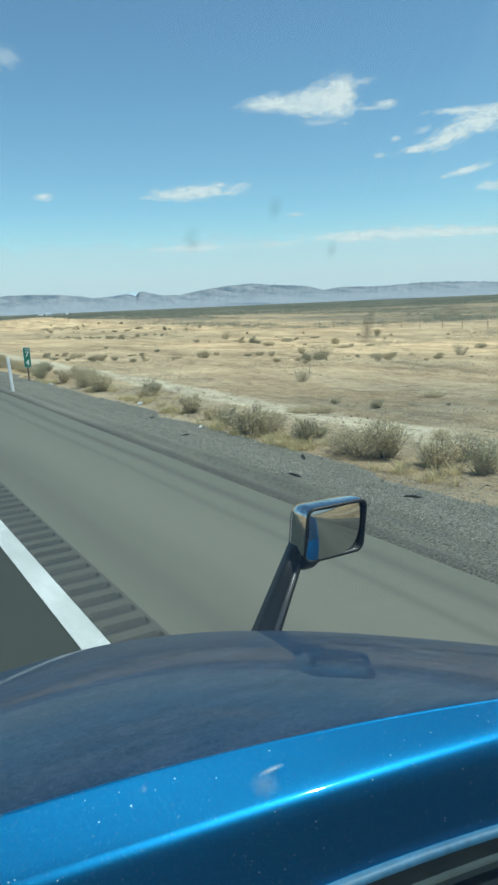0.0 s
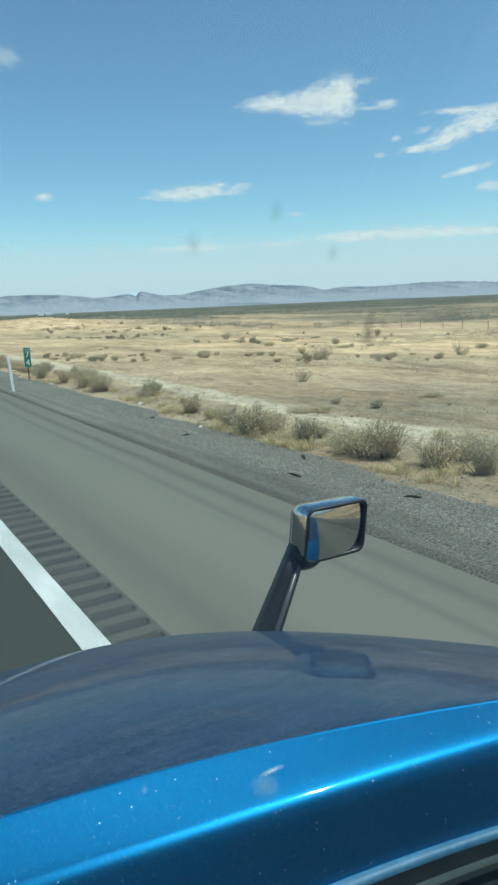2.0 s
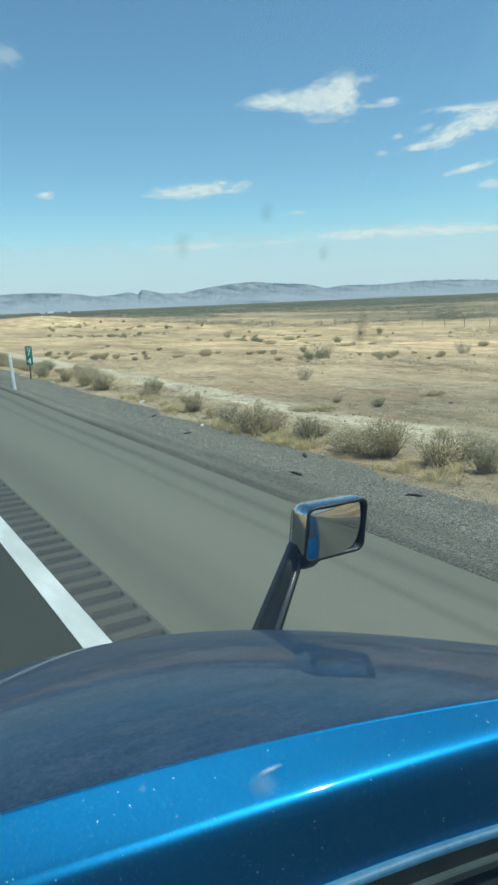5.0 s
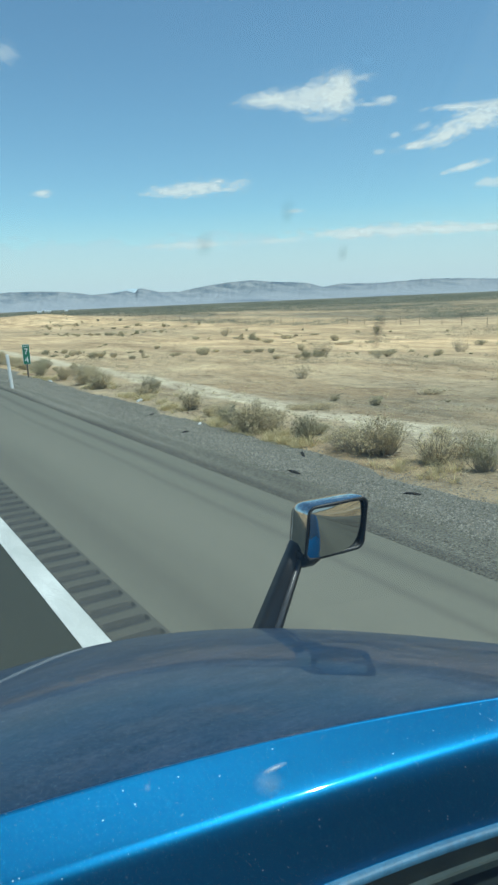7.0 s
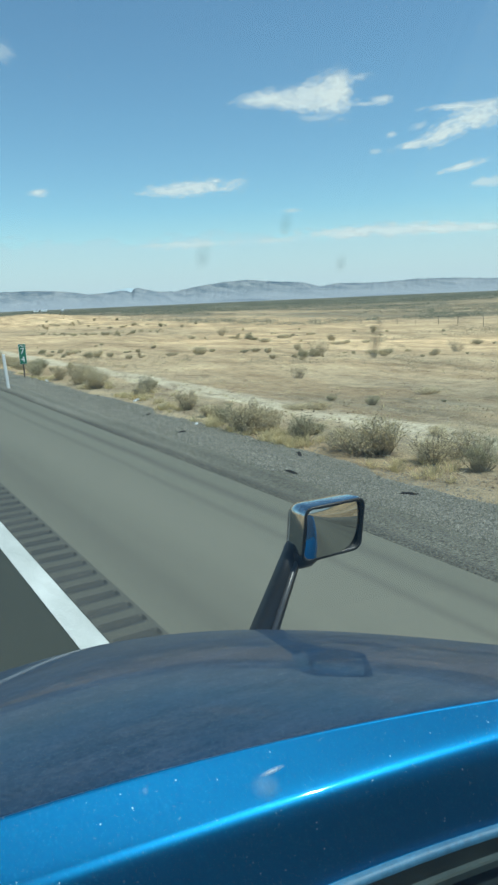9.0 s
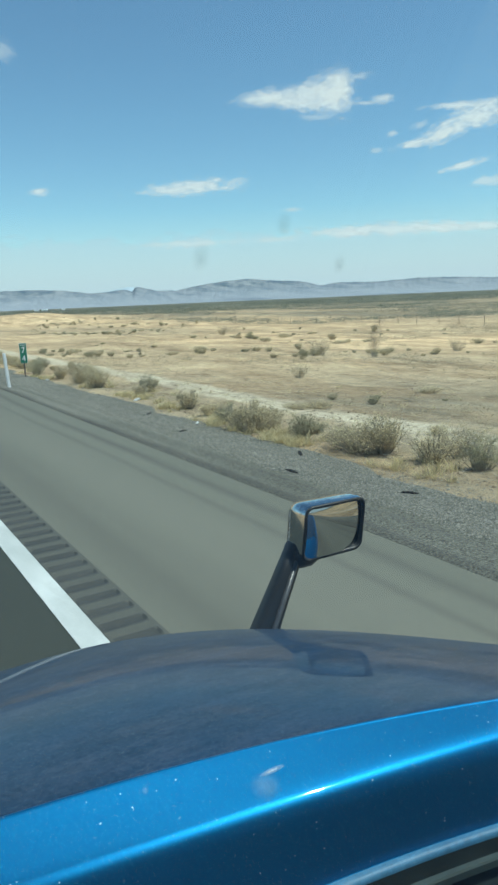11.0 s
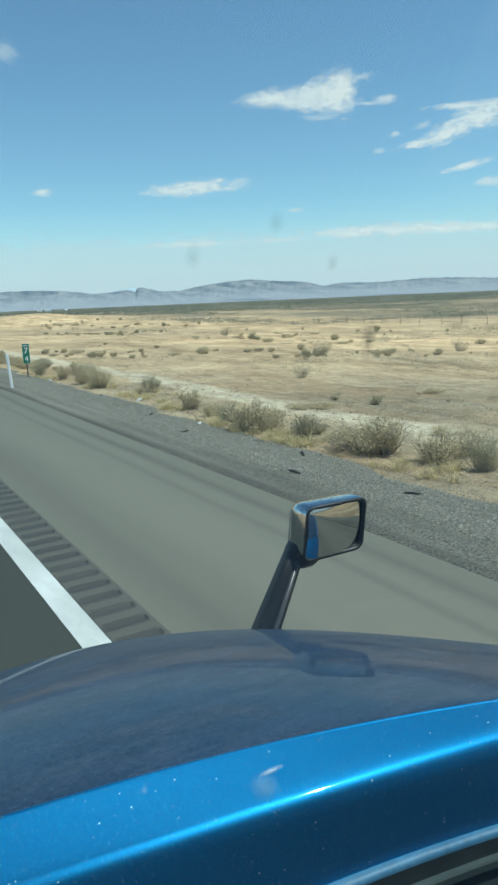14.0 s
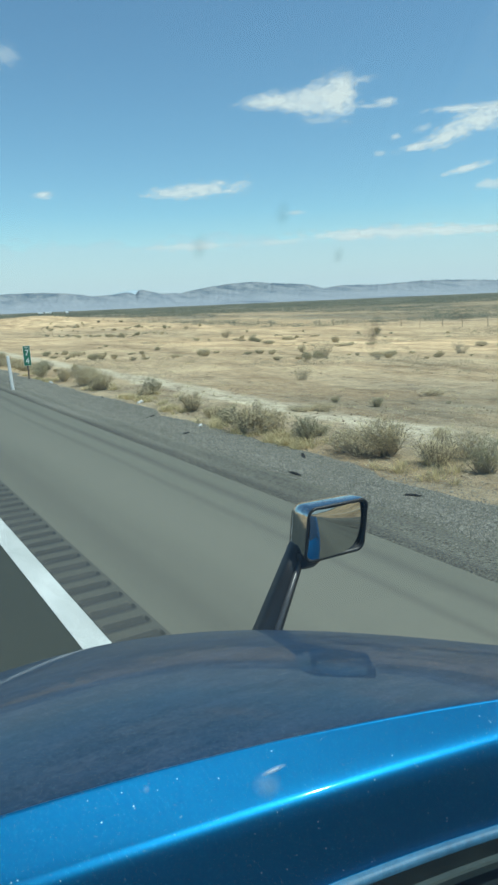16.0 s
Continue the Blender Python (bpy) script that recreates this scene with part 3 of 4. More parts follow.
cloud(39.2, 4.85, 60, 12, 0.1, 0.8, 2.4, "small pale cloud heap low in the sky", -1, 148)
cloud(46.6, 4.85, 80, 13, -0.1, 0.8, 2.4, "small pale cloud heap low in the sky", -1, 155)
cloud(49.8, 4.75, 80, 12, 0.0, 0.75, 2.4, "small pale cloud heap low in the sky", -1, 158)
cloud(33.6, 4.65, 60, 8, 0.1, 0.55, 2.4, "faint pale cloud heap low in the sky", 1, 162)



def haze_bank():
    """A low glowing sheet that paints thin cloud and haze behind the ranges, thickest at the horizon, with a ragged
    upper edge.
    """
    m = bpy.data.materials.new("thin_haze")
    m.use_nodes = True
    nt = m.node_tree
    nt.nodes.clear()
    out = nt.nodes.new("ShaderNodeOutputMaterial")
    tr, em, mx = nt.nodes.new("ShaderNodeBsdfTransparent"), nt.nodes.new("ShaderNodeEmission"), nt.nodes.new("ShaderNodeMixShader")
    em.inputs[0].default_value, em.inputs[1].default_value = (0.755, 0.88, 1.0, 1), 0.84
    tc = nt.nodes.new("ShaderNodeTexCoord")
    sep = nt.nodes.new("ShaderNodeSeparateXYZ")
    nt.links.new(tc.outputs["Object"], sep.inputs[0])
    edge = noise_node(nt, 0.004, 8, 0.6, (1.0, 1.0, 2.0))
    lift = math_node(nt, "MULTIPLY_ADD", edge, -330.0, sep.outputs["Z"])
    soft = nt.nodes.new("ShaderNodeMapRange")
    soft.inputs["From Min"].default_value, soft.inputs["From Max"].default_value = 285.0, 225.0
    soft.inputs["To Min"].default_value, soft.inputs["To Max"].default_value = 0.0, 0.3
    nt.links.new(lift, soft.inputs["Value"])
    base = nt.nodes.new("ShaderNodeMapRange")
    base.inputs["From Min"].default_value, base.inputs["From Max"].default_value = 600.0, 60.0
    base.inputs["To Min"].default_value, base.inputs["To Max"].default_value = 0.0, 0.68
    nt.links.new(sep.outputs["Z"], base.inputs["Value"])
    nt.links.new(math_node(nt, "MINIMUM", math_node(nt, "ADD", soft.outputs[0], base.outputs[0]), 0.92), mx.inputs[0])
    nt.links.new(tr.outputs[0], mx.inputs[1])
    nt.links.new(em.outputs[0], mx.inputs[2])
    nt.links.new(mx.outputs[0], out.inputs[0])
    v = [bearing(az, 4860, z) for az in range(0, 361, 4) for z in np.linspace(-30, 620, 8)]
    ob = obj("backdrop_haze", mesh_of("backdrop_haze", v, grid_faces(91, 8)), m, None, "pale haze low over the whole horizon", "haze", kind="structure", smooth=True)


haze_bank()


# ---------------------------------------------------------------- the lorry
# Hood and cowl spread out from the camera's eye, shaped to fit its view: at each bearing, the distance to the crease,
# the ridge, the cowl edge and the brow.


def reach(az, a, b, c0):
    """Distance at bearing az to the curve y = c0 + b*|x| + a*x*x."""
    s, c = abs(math.sin(radians(az))), math.cos(radians(az))
    A, B, C = a * s * s, b * s - c, c0
    if abs(A) < 1e-9:
        return -C / B
    q = math.sqrt(max(B * B - 4 * A * C, 0.0))
    roots = [r for r in ((-B - q) / (2 * A), (-B + q) / (2 * A)) if r > 0]
    return min(roots)


def z_crease(az):
    """The hood's rear edge drops a little towards the sides."""
    return 1.844 - 0.0165 * (az / 48) ** 2


def r_crease(az):
    return reach(az, -0.1747, -0.085, 0.880) * (2.49 - z_crease(az)) / 0.64


def r_ridge(az):
    return reach(az, -0.048, -0.1405, 0.799)


def r_cowl(az):
    return reach(az, -0.1665, 0.03, 0.707)


def r_brow(az):
    r0 = 1.82 / math.cos(radians(az)) if abs(az) < 80 else 99
    if r0 * abs(math.sin(radians(az))) < 0.396:
        return r0
    return reach(az, -0.58, 0.459, 1.729)


Z_RIDGE, Z_COWL, FALL = 1.80, 1.67, (0.1945, 0.0915)
truck = thing("semi_truck", (0, 0, 0), "glossy blue metallic semi truck with a dusty long hood", "truck")


def polar(az, r, z):
    return (r * math.sin(radians(az)), r * math.cos(radians(az)), z)


def rolled(points, steps):
    """Smooth profile through (r, z) points with rounded corners (Chaikin)."""
    for _ in range(steps):
        out = [points[0]]
        for p, q in zip(points, points[1:]):
            out += [tuple(0.75 * a + 0.25 * b for a, b in zip(p, q)), tuple(0.25 * a + 0.75 * b for a, b in zip(p, q))]
        points = out + [points[-1]]
    return points


def flank(x, y, z):
    """Keeps the hood inside the truck's width, rounding it over at the sides."""
    lim = 1.36 if x > 0 else 1.06
    if abs(x) <= lim:
        return (x, y, z)
    over = abs(x) - lim
    return (math.copysign(lim + 0.09 * (1 - math.exp(-over / 0.09)), x), y, z - 0.6 * max(over - 0.1, 0.0))


AZ = [-66 + 132 * i / 120 for i in range(121)]
QS = [i / 22 * 1.4 for i in range(23)]
# hood top: from the crease forward over the brow, then down the nose and flanks
hv = []
for az in AZ:
    r1, rs, zc = r_crease(az), r_brow(az), z_crease(az)
    prof = [(r1 + (rs - r1) * q, zc - FALL[0] * q - FALL[1] * q ** 3) for q in QS]
    re, ze = prof[-1]
    prof = [(r1 - 0.0015, zc - 0.03), (r1 - 0.0012, zc - 0.012), (r1 - 0.0012, zc - 0.001), (r1 - 0.0004, zc - 0.0002), (r1 + 0.002, zc - 0.0005)] + prof[1:] + [(re + 0.05, ze - 0.1), (re + 0.09, ze - 0.25), (re + 0.1, ze - 0.45), (re + 0.06, 0.62)]
    hv += [flank(*polar(az, r, z)) for r, z in prof]
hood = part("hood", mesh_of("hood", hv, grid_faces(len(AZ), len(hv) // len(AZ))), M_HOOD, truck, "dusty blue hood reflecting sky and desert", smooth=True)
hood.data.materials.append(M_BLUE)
# brighter coat past the brow: the sunlit flank put into the colour
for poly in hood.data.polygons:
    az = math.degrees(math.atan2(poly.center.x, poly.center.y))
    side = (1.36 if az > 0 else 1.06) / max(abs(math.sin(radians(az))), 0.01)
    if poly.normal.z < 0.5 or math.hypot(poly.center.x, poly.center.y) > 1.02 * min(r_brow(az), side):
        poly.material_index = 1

# the raised lip behind it: a bright facet, a rolled ridge, a steep face towards the glass
lv, ev = [], []
for az in AZ:
    r1, r2, r3, zc = r_crease(az), r_ridge(az), r_cowl(az), z_crease(az)
    prof = [(r1 - 0.0014, zc - 0.04), (r1 - 0.0014, zc - 0.003), (r1 - 0.0022, zc + 0.0002), (r1 - 0.0038, zc + 0.0008), (r1 - 0.0056, zc + 0.0004), (r1 - 0.0072, zc - 0.0006)]
    body = rolled([(r1 - 0.0085, zc - 0.001), (r2 + 0.6 * (r1 - r2), Z_RIDGE + 0.0075 + (zc - Z_RIDGE - 0.0075) * (0.6 * (r1 - r2) - 0.022) / (r1 - r2 - 0.027)), (r2 + 0.022, Z_RIDGE + 0.0075), (r2 + 0.007, Z_RIDGE + 0.001), (r2 - 0.004, Z_RIDGE - 0.0095), (r2 - 0.011, Z_RIDGE - 0.028), (r3 + 0.013, Z_COWL + 0.004)], 4)
    edge = [(r3 + 0.011, Z_COWL + 0.003), (r3 + 0.003, Z_COWL + 0.004), (r3 - 0.003, Z_COWL + 0.002), (r3 - 0.006, Z_COWL - 0.002), (r3 - 0.006, Z_COWL - 0.007)]
    lv += [polar(az, r, z) for r, z in prof + body + edge[:1]]
    ev += [polar(az, r, z + 0.0005) for r, z in edge]
lip = part("cowl_lip", mesh_of("cowl_lip", lv, grid_faces(len(AZ), len(lv) // len(AZ))), M_BLUE, truck, "bright blue rolled lip at the hood's rear", smooth=True)

part("edge_trim", mesh_of("edge_trim", ev, grid_faces(len(AZ), len(ev) // len(AZ))), M_EDGE, truck, "pale cowl edge with sunlight in its colour", smooth=True)

# black wiper trough and dashboard below the glass
tv = []
for az in AZ:
    r3 = r_cowl(az)
    tv += [polar(az, r, z) for r, z in ((r3 - 0.004, Z_COWL - 0.004), (r3 - 0.008, Z_COWL - 0.012), (r3 - 0.016, Z_COWL - 0.05), (r3 - 0.1, Z_COWL - 0.06), (r3 - 0.13, Z_COWL - 0.04), (r3 - 0.3, Z_COWL - 0.05), (r3 - 0.32, Z_COWL - 0.4))]
part("wiper_trough", mesh_of("wiper_trough", tv, grid_faces(len(AZ), 7)), M_TRIM, truck, "black plastic wiper trough", smooth=True)

wv = []
WAZ = [14 + 50 * i / 40 for i in range(41)]
for az in WAZ:
    r3 = r_cowl(az)
    wv += [polar(az, r3 - 0.03 - a, Z_COWL - 0.014 + b) for a, b in ((0.0, -0.012), (0.0, 0.0), (0.003, 0.003), (0.013, 0.003), (0.016, 0.0), (0.016, -0.012), (0.0, -0.012))]
part("wiper", mesh_of("wiper", wv, grid_faces(len(WAZ), 7)), M_WIPER, truck, "dull grey-green wiper arm in the trough")

# hood mirror on its stalk
MC = Vector((1.375, 1.780, 1.734))
mn = Vector((-0.085, -0.996, -0.025)).normalized()
mt = Vector((0.996, -0.085, 0.02))
mt = (mt - mn * mt.dot(mn)).normalized()
mb = Vector((0.1, 0, 1))
mb = (mb - mn * mb.dot(mn)).normalized()


def rounded_loop(w, h, rad, n=6):
    pts = []
    for cx, cy, a0 in ((w / 2 - rad, h / 2 - rad, 0), (-w / 2 + rad, h / 2 - rad, 90), (-w / 2 + rad, -h / 2 + rad, 180), (w / 2 - rad, -h / 2 + rad, 270)):
        for i in range(n + 1):
            a = radians(a0 + 90 * i / n)
            pts.append((cx + rad * math.cos(a), cy + rad * math.sin(a)))
    return pts


def loft(rings, cap=True, both=True):
    v = [p for ring in rings for p in ring]
    n = len(rings[0])
    f = [(k * n + i, k * n + (i + 1) % n, (k + 1) * n + (i + 1) % n, (k + 1) * n + i) for k in range(len(rings) - 1) for i in range(n)]
    if cap:
        f.append(tuple((len(rings) - 1) * n + i for i in range(n)))
        if both:
            f.append(tuple(reversed(range(n))))
    return v, f


def mirror_ring(w, h, rad, depth, sx=0.0, sy=0.0):
    return [MC + mt * (x + sx) + mb * (y * (1 - 0.1 * x) + sy) - mn * depth for x, y in rounded_loop(w, h, rad)]


MW, MH = 0.238, 0.188
v, fc = loft([mirror_ring(MW, MH, 0.03, 0.004), mirror_ring(MW + 0.004, MH + 0.004, 0.032, 0.016), mirror_ring(MW, MH - 0.002, 0.032, 0.06, -0.006),
              mirror_ring(MW - 0.016, MH - 0.02, 0.035, 0.1, -0.012), mirror_ring(MW - 0.06, MH - 0.06, 0.03, 0.135, -0.006)], both=False)
housing = part("mirror_housing", mesh_of("mirror_housing", v, fc), M_CHROME, truck, "chrome hood mirror shell", smooth=True)
housing.data.materials.append(M_BLACK)
for poly in housing.data.polygons:
    if (poly.center - MC).dot(mb) < -0.06 and (poly.center - MC).dot(mn) < -0.012:
        poly.material_index = 1
v, fc = loft([mirror_ring(MW - 0.002, MH - 0.002, 0.03, 0.006), mirror_ring(MW + 0.002, MH + 0.002, 0.031, -0.002), mirror_ring(MW - 0.008, MH - 0.008, 0.028, -0.005),
              mirror_ring(MW - 0.018, MH - 0.023, 0.022, 0.0), mirror_ring(MW - 0.017, MH - 0.022, 0.022, 0.016)], cap=False)
part("bezel", mesh_of("bezel", v, fc), M_BLACK, housing, "black bezel", smooth=True)
GLASS_R, GLASS_AIM = 0.4, (-0.024, 0.004)
gl_v, gl_f, nr = [], [], 20
rim_pts = rounded_loop(MW - 0.016, MH - 0.018, 0.024, 10)
rim_pts = [tuple(a + (b - a) * h / 8 for a, b in zip(p, q)) for p, q in zip(rim_pts, rim_pts[1:] + rim_pts[:1]) for h in (range(8) if math.dist(p, q) > 0.02 else (0,))]
for k in range(nr + 1):
    g = 1 - k / nr * 0.995
    for x, y in rim_pts:
        x, y = x * g, y * g
        gl_v.append(MC + mt * x + mb * (y * (1 - 0.1 * x)) + mn * (0.004 - ((x - GLASS_AIM[0]) ** 2 + (y - GLASS_AIM[1]) ** 2) / (2 * GLASS_R) + 0.012))
nrim = len(rim_pts)
for k in range(nr):
    gl_f += [(k * nrim + i, k * nrim + (i + 1) % nrim, (k + 1) * nrim + (i + 1) % nrim, (k + 1) * nrim + i) for i in range(nrim)]
gl_f.append(tuple(nr * nrim + i for i in range(nrim)))
part("mirror_glass", mesh_of("mirror_glass", gl_v, gl_f), M_MIRROR, housing, "convex mirror glass", smooth=True)


def stalk(a, b, wa, wb, da, db):
    a, b = Vector(a), Vector(b)
    rings = []
    for k in range(7):
        t = k / 6
        c, w, d = a.lerp(b, t), wa + (wb - wa) * t, da + (db - da) * t
        rings.append([c + mt * x + Vector((0.25, 0.95, 0)).normalized() * y for x, y in rounded_loop(w, d, min(w, d) * 0.3, 3)])
    return loft(rings)


top_of_stalk = Vector((1.282, 1.865, 1.69))
v, fc = stalk((0.963, 1.80, 1.18), top_of_stalk, 0.14, 0.07, 0.08, 0.06)
arm = part("mirror_stalk", mesh_of("mirror_stalk", v, fc), M_BLACK, truck, "black mirror stalk", smooth=True)
# lighter rib added to stand in for the sunlit streak on the stalk
part("rib", tube(Vector((0.972, 1.80, 1.18)) + mt * 0.018 - Vector((0.01, 0.04, 0)), top_of_stalk + mt * 0.01 - Vector((0.008, 0.03, 0)), 0.010, 0.008, 12), M_SATIN, arm, "lighter satin rib painting the stalk's highlight", smooth=True)

v, fc = loft([[MC + mt * (x * w - 0.078) + mb * (-0.098 + dz) - mn * (0.07 + y * w) for x, y in rounded_loop(0.1, 0.12, 0.03, 4)] for dz, w in ((-0.03, 0.65), (-0.012, 0.9), (0.012, 1.0), (0.03, 1.0))])
part("stalk_collar", mesh_of("stalk_collar", v, fc), M_BLACK, truck, "black collar under the mirror shell", smooth=True)

# cab: floor, doors, pillars, roof, sleeper; the camera stands inside
for side in (1, -1):
    X, W = 0.15 + 1.1 * side, 0.15 + 1.05 * side
    part("door", box(0.05, 1.25, 0.95, (X, -0.28, 1.22), 0.02), M_BLUE, truck, "blue cab door")
    part("door_frame", box(0.05, 0.08, 1.2, (X, -0.88, 2.28), 0.015), M_BLUE, truck)
    part("pillar", tube((X, 0.33, 1.66), (W, 0.02, 2.9), 0.05, 0.045, 8), M_BLUE, truck, "blue windshield pillar")
    part("side_window", box(0.006, 1.0, 1.08, (X, -0.33, 2.27)), M_GLASS, truck, "side window glass").visible_shadow = False
    part("sleeper_wall", box(0.05, 1.9, 2.3, (X, -1.88, 1.95), 0.02), M_BLUE, truck, "blue sleeper side")
    part("step_fairing", box(0.06, 2.6, 0.55, (X, -1.5, 0.5), 0.02), M_BLUE, truck, "blue side fairing")
    for y in (1.35, -2.2):
        hub = part("wheel", tube((X - 0.34 * side, y, 0.51), (X - 0.02 * side, y, 0.51), 0.51, 0.51, 36), M_RUBBER, truck, "black truck tyre")
        part("rim", tube((X - 0.03 * side, y, 0.51), (X - 0.005 * side, y, 0.51), 0.3, 0.26, 24), M_CHROME, hub, "polished rim")
part("cab_floor", box(2.14, 3.9, 0.1, (0.15, -0.9, 0.8), 0.02), M_GREY, truck)
part("dashboard", box(2.12, 0.42, 0.4, (0.15, 0.1, 1.36), 0.06, 4), M_GREY, truck, "dark grey dashboard")
part("roof", box(2.26, 2.85, 0.1, (0.15, -1.43, 2.96), 0.04, 4), M_BLUE, truck, "blue cab roof")
part("rear_wall", box(2.14, 0.06, 2.2, (0.15, -2.82, 1.9), 0.02), M_BLUE, truck)
part("grille", box(1.2, 0.06, 0.55, (0.15, 2.42, 0.8), 0.03, 3), M_CHROME, truck, "chrome front grille")
part("bumper", box(2.3, 0.2, 0.35, (0.15, 2.32, 0.45), 0.06, 4), M_CHROME, truck, "chrome front bumper")
part("chassis", box(0.9, 5.6, 0.25, (0.15, -0.8, 0.55), 0.02), M_BLACK, truck)

# the white box trailer behind, seen in the hood mirror
trailer = thing("semi_trailer", (0.15, -4.0, 0), "long white box trailer coupled behind the truck", "trailer")
part("box_body", box(2.6, 14.6, 2.8, (0, -7.4, 2.65), 0.03), M_WHITE_POST, trailer, "white ribbed trailer box")
part("underframe", box(1.1, 13.8, 0.25, (0, -7.4, 1.12), 0.02), M_BLACK, trailer, "black steel underframe")
for side in (1, -1):
    part("side_rail", box(0.05, 14.5, 0.12, (1.31 * side, -7.4, 1.3), 0.01), M_CHROME, trailer, "bare metal lower rail")
    for y in (-12.2, -13.5):
        hub = part("wheel", tube((0.95 * side, y, 0.51), (1.27 * side, y, 0.51), 0.51, 0.51, 30), M_RUBBER, trailer, "black trailer tyre")
        part("rim", tube((1.26 * side, y, 0.51), (1.285 * side, y, 0.51), 0.3, 0.26, 20), M_CHROME, hub, "polished rim")
    part("landing_leg", box(0.12, 0.12, 1.0, (0.5 * side, -2.6, 0.52), 0.01), M_BLACK, trailer, "black landing leg")

gv2 = []
for i in range(33):
    x = -1.09 + 2.18 * i / 32
    for j in range(9):
        t = j / 8
        bow = 1 - (x / 1.2) ** 2
        gv2.append((0.15 + x * (1 - 0.06 * t), 0.30 + 0.22 * bow - (0.30 + 0.06 * bow) * t, 1.66 + 1.24 * t))
windshield = part("windshield", mesh_of("windshield", gv2, grid_faces(33, 9)), M_GLASS, truck, "clear dusty windshield glass", smooth=True)
windshield.visible_shadow = False



def soft_spot_material(name, color, strength, curl=1.6):
    m, nt, b = principled(name, color, 0.9)
    tc = nt.nodes.new("ShaderNodeTexCoord")
    ln = nt.nodes.new("ShaderNodeVectorMath")
    ln.operation = "LENGTH"
    nt.links.new(tc.outputs["Object"], ln.inputs[0])
    fade = math_node(nt, "MULTIPLY", math_node(nt, "MAXIMUM", math_node(nt, "SUBTRACT", 1.0, ln.outputs["Value"]), 0.0), strength)
    nt.links.new(math_node(nt, "MULTIPLY", fade, noise_node(nt, curl, 4, 0.6)), b.inputs["Alpha"])
    return m


M_SMEAR = soft_spot_material("dried_dirt", (0.12, 0.12, 0.11), 0.32)
M_GLASS_REFLECTION = soft_spot_material("pale_glass_reflection", (0.7, 0.72, 0.72), 0.3)
# pale spots for the lip, with reflected light put into their colour
M_PALE_FAINT = soft_spot_material("faint_pale_mark", (0.6, 0.8, 0.9), 0.3, 2.6)
M_LIGHT_STREAK = soft_spot_material("light_streak", (0.75, 0.88, 0.93), 0.95, 5.0)
M_BLOT = soft_spot_material("thick_dried_dirt", (0.2, 0.19, 0.17), 0.9)


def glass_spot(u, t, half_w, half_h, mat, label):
    """A dirt spot or painted reflection on the windshield's outside, at u metres from its middle and t of its height,
    set to fit the camera's view.
    """
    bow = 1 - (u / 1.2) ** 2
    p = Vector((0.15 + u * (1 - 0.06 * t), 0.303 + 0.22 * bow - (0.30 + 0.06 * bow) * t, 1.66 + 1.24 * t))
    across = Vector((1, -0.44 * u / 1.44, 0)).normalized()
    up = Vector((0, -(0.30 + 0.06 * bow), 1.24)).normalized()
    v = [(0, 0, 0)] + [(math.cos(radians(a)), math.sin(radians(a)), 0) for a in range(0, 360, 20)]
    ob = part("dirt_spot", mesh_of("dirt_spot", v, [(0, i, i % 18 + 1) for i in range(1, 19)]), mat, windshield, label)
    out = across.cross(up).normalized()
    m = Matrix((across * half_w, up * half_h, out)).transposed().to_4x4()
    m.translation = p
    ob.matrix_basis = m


# u and t chosen so each spot lands where the camera sees it
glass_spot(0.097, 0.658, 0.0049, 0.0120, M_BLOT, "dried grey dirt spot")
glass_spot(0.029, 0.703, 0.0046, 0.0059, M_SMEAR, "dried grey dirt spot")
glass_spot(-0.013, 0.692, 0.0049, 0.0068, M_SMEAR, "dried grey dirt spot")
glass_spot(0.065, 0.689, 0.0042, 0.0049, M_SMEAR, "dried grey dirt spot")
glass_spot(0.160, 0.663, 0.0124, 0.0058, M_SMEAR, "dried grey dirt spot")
# a hazy reflection on the glass, painted as a pale spot
glass_spot(0.077, 0.397, 0.0111, 0.0156, M_GLASS_REFLECTION, "pale hazy reflection painted on the glass")

# ---------------------------------------------------------------- plants


def twig(v, f, a, b, ra, rb):
    d = (b - a).normalized()
    s = d.orthogonal().normalized()
    t = d.cross(s)
    n = len(v)
    for p, r in ((a, ra), (b, rb)):
        for k in range(3):
            an = k * 2.0944
            v.append(p + s * (r * math.cos(an)) + t * (r * math.sin(an)))
    for k in range(3):
        f.append((n + k, n + (k + 1) % 3, n + 3 + (k + 1) % 3, n + 3 + k))


def leaf(v, f, p, size, rng):
    a = Vector((rng.uniform(-1, 1), rng.uniform(-1, 1), rng.uniform(-0.3, 1))).normalized() * size
    b = a.orthogonal().normalized() * size * rng.uniform(0.3, 0.55)
    n = len(v)
    v.extend((p - b, p + a * 0.9, p + b, p - a * 0.6))
    f.append((n, n + 1, n + 2, n + 3))


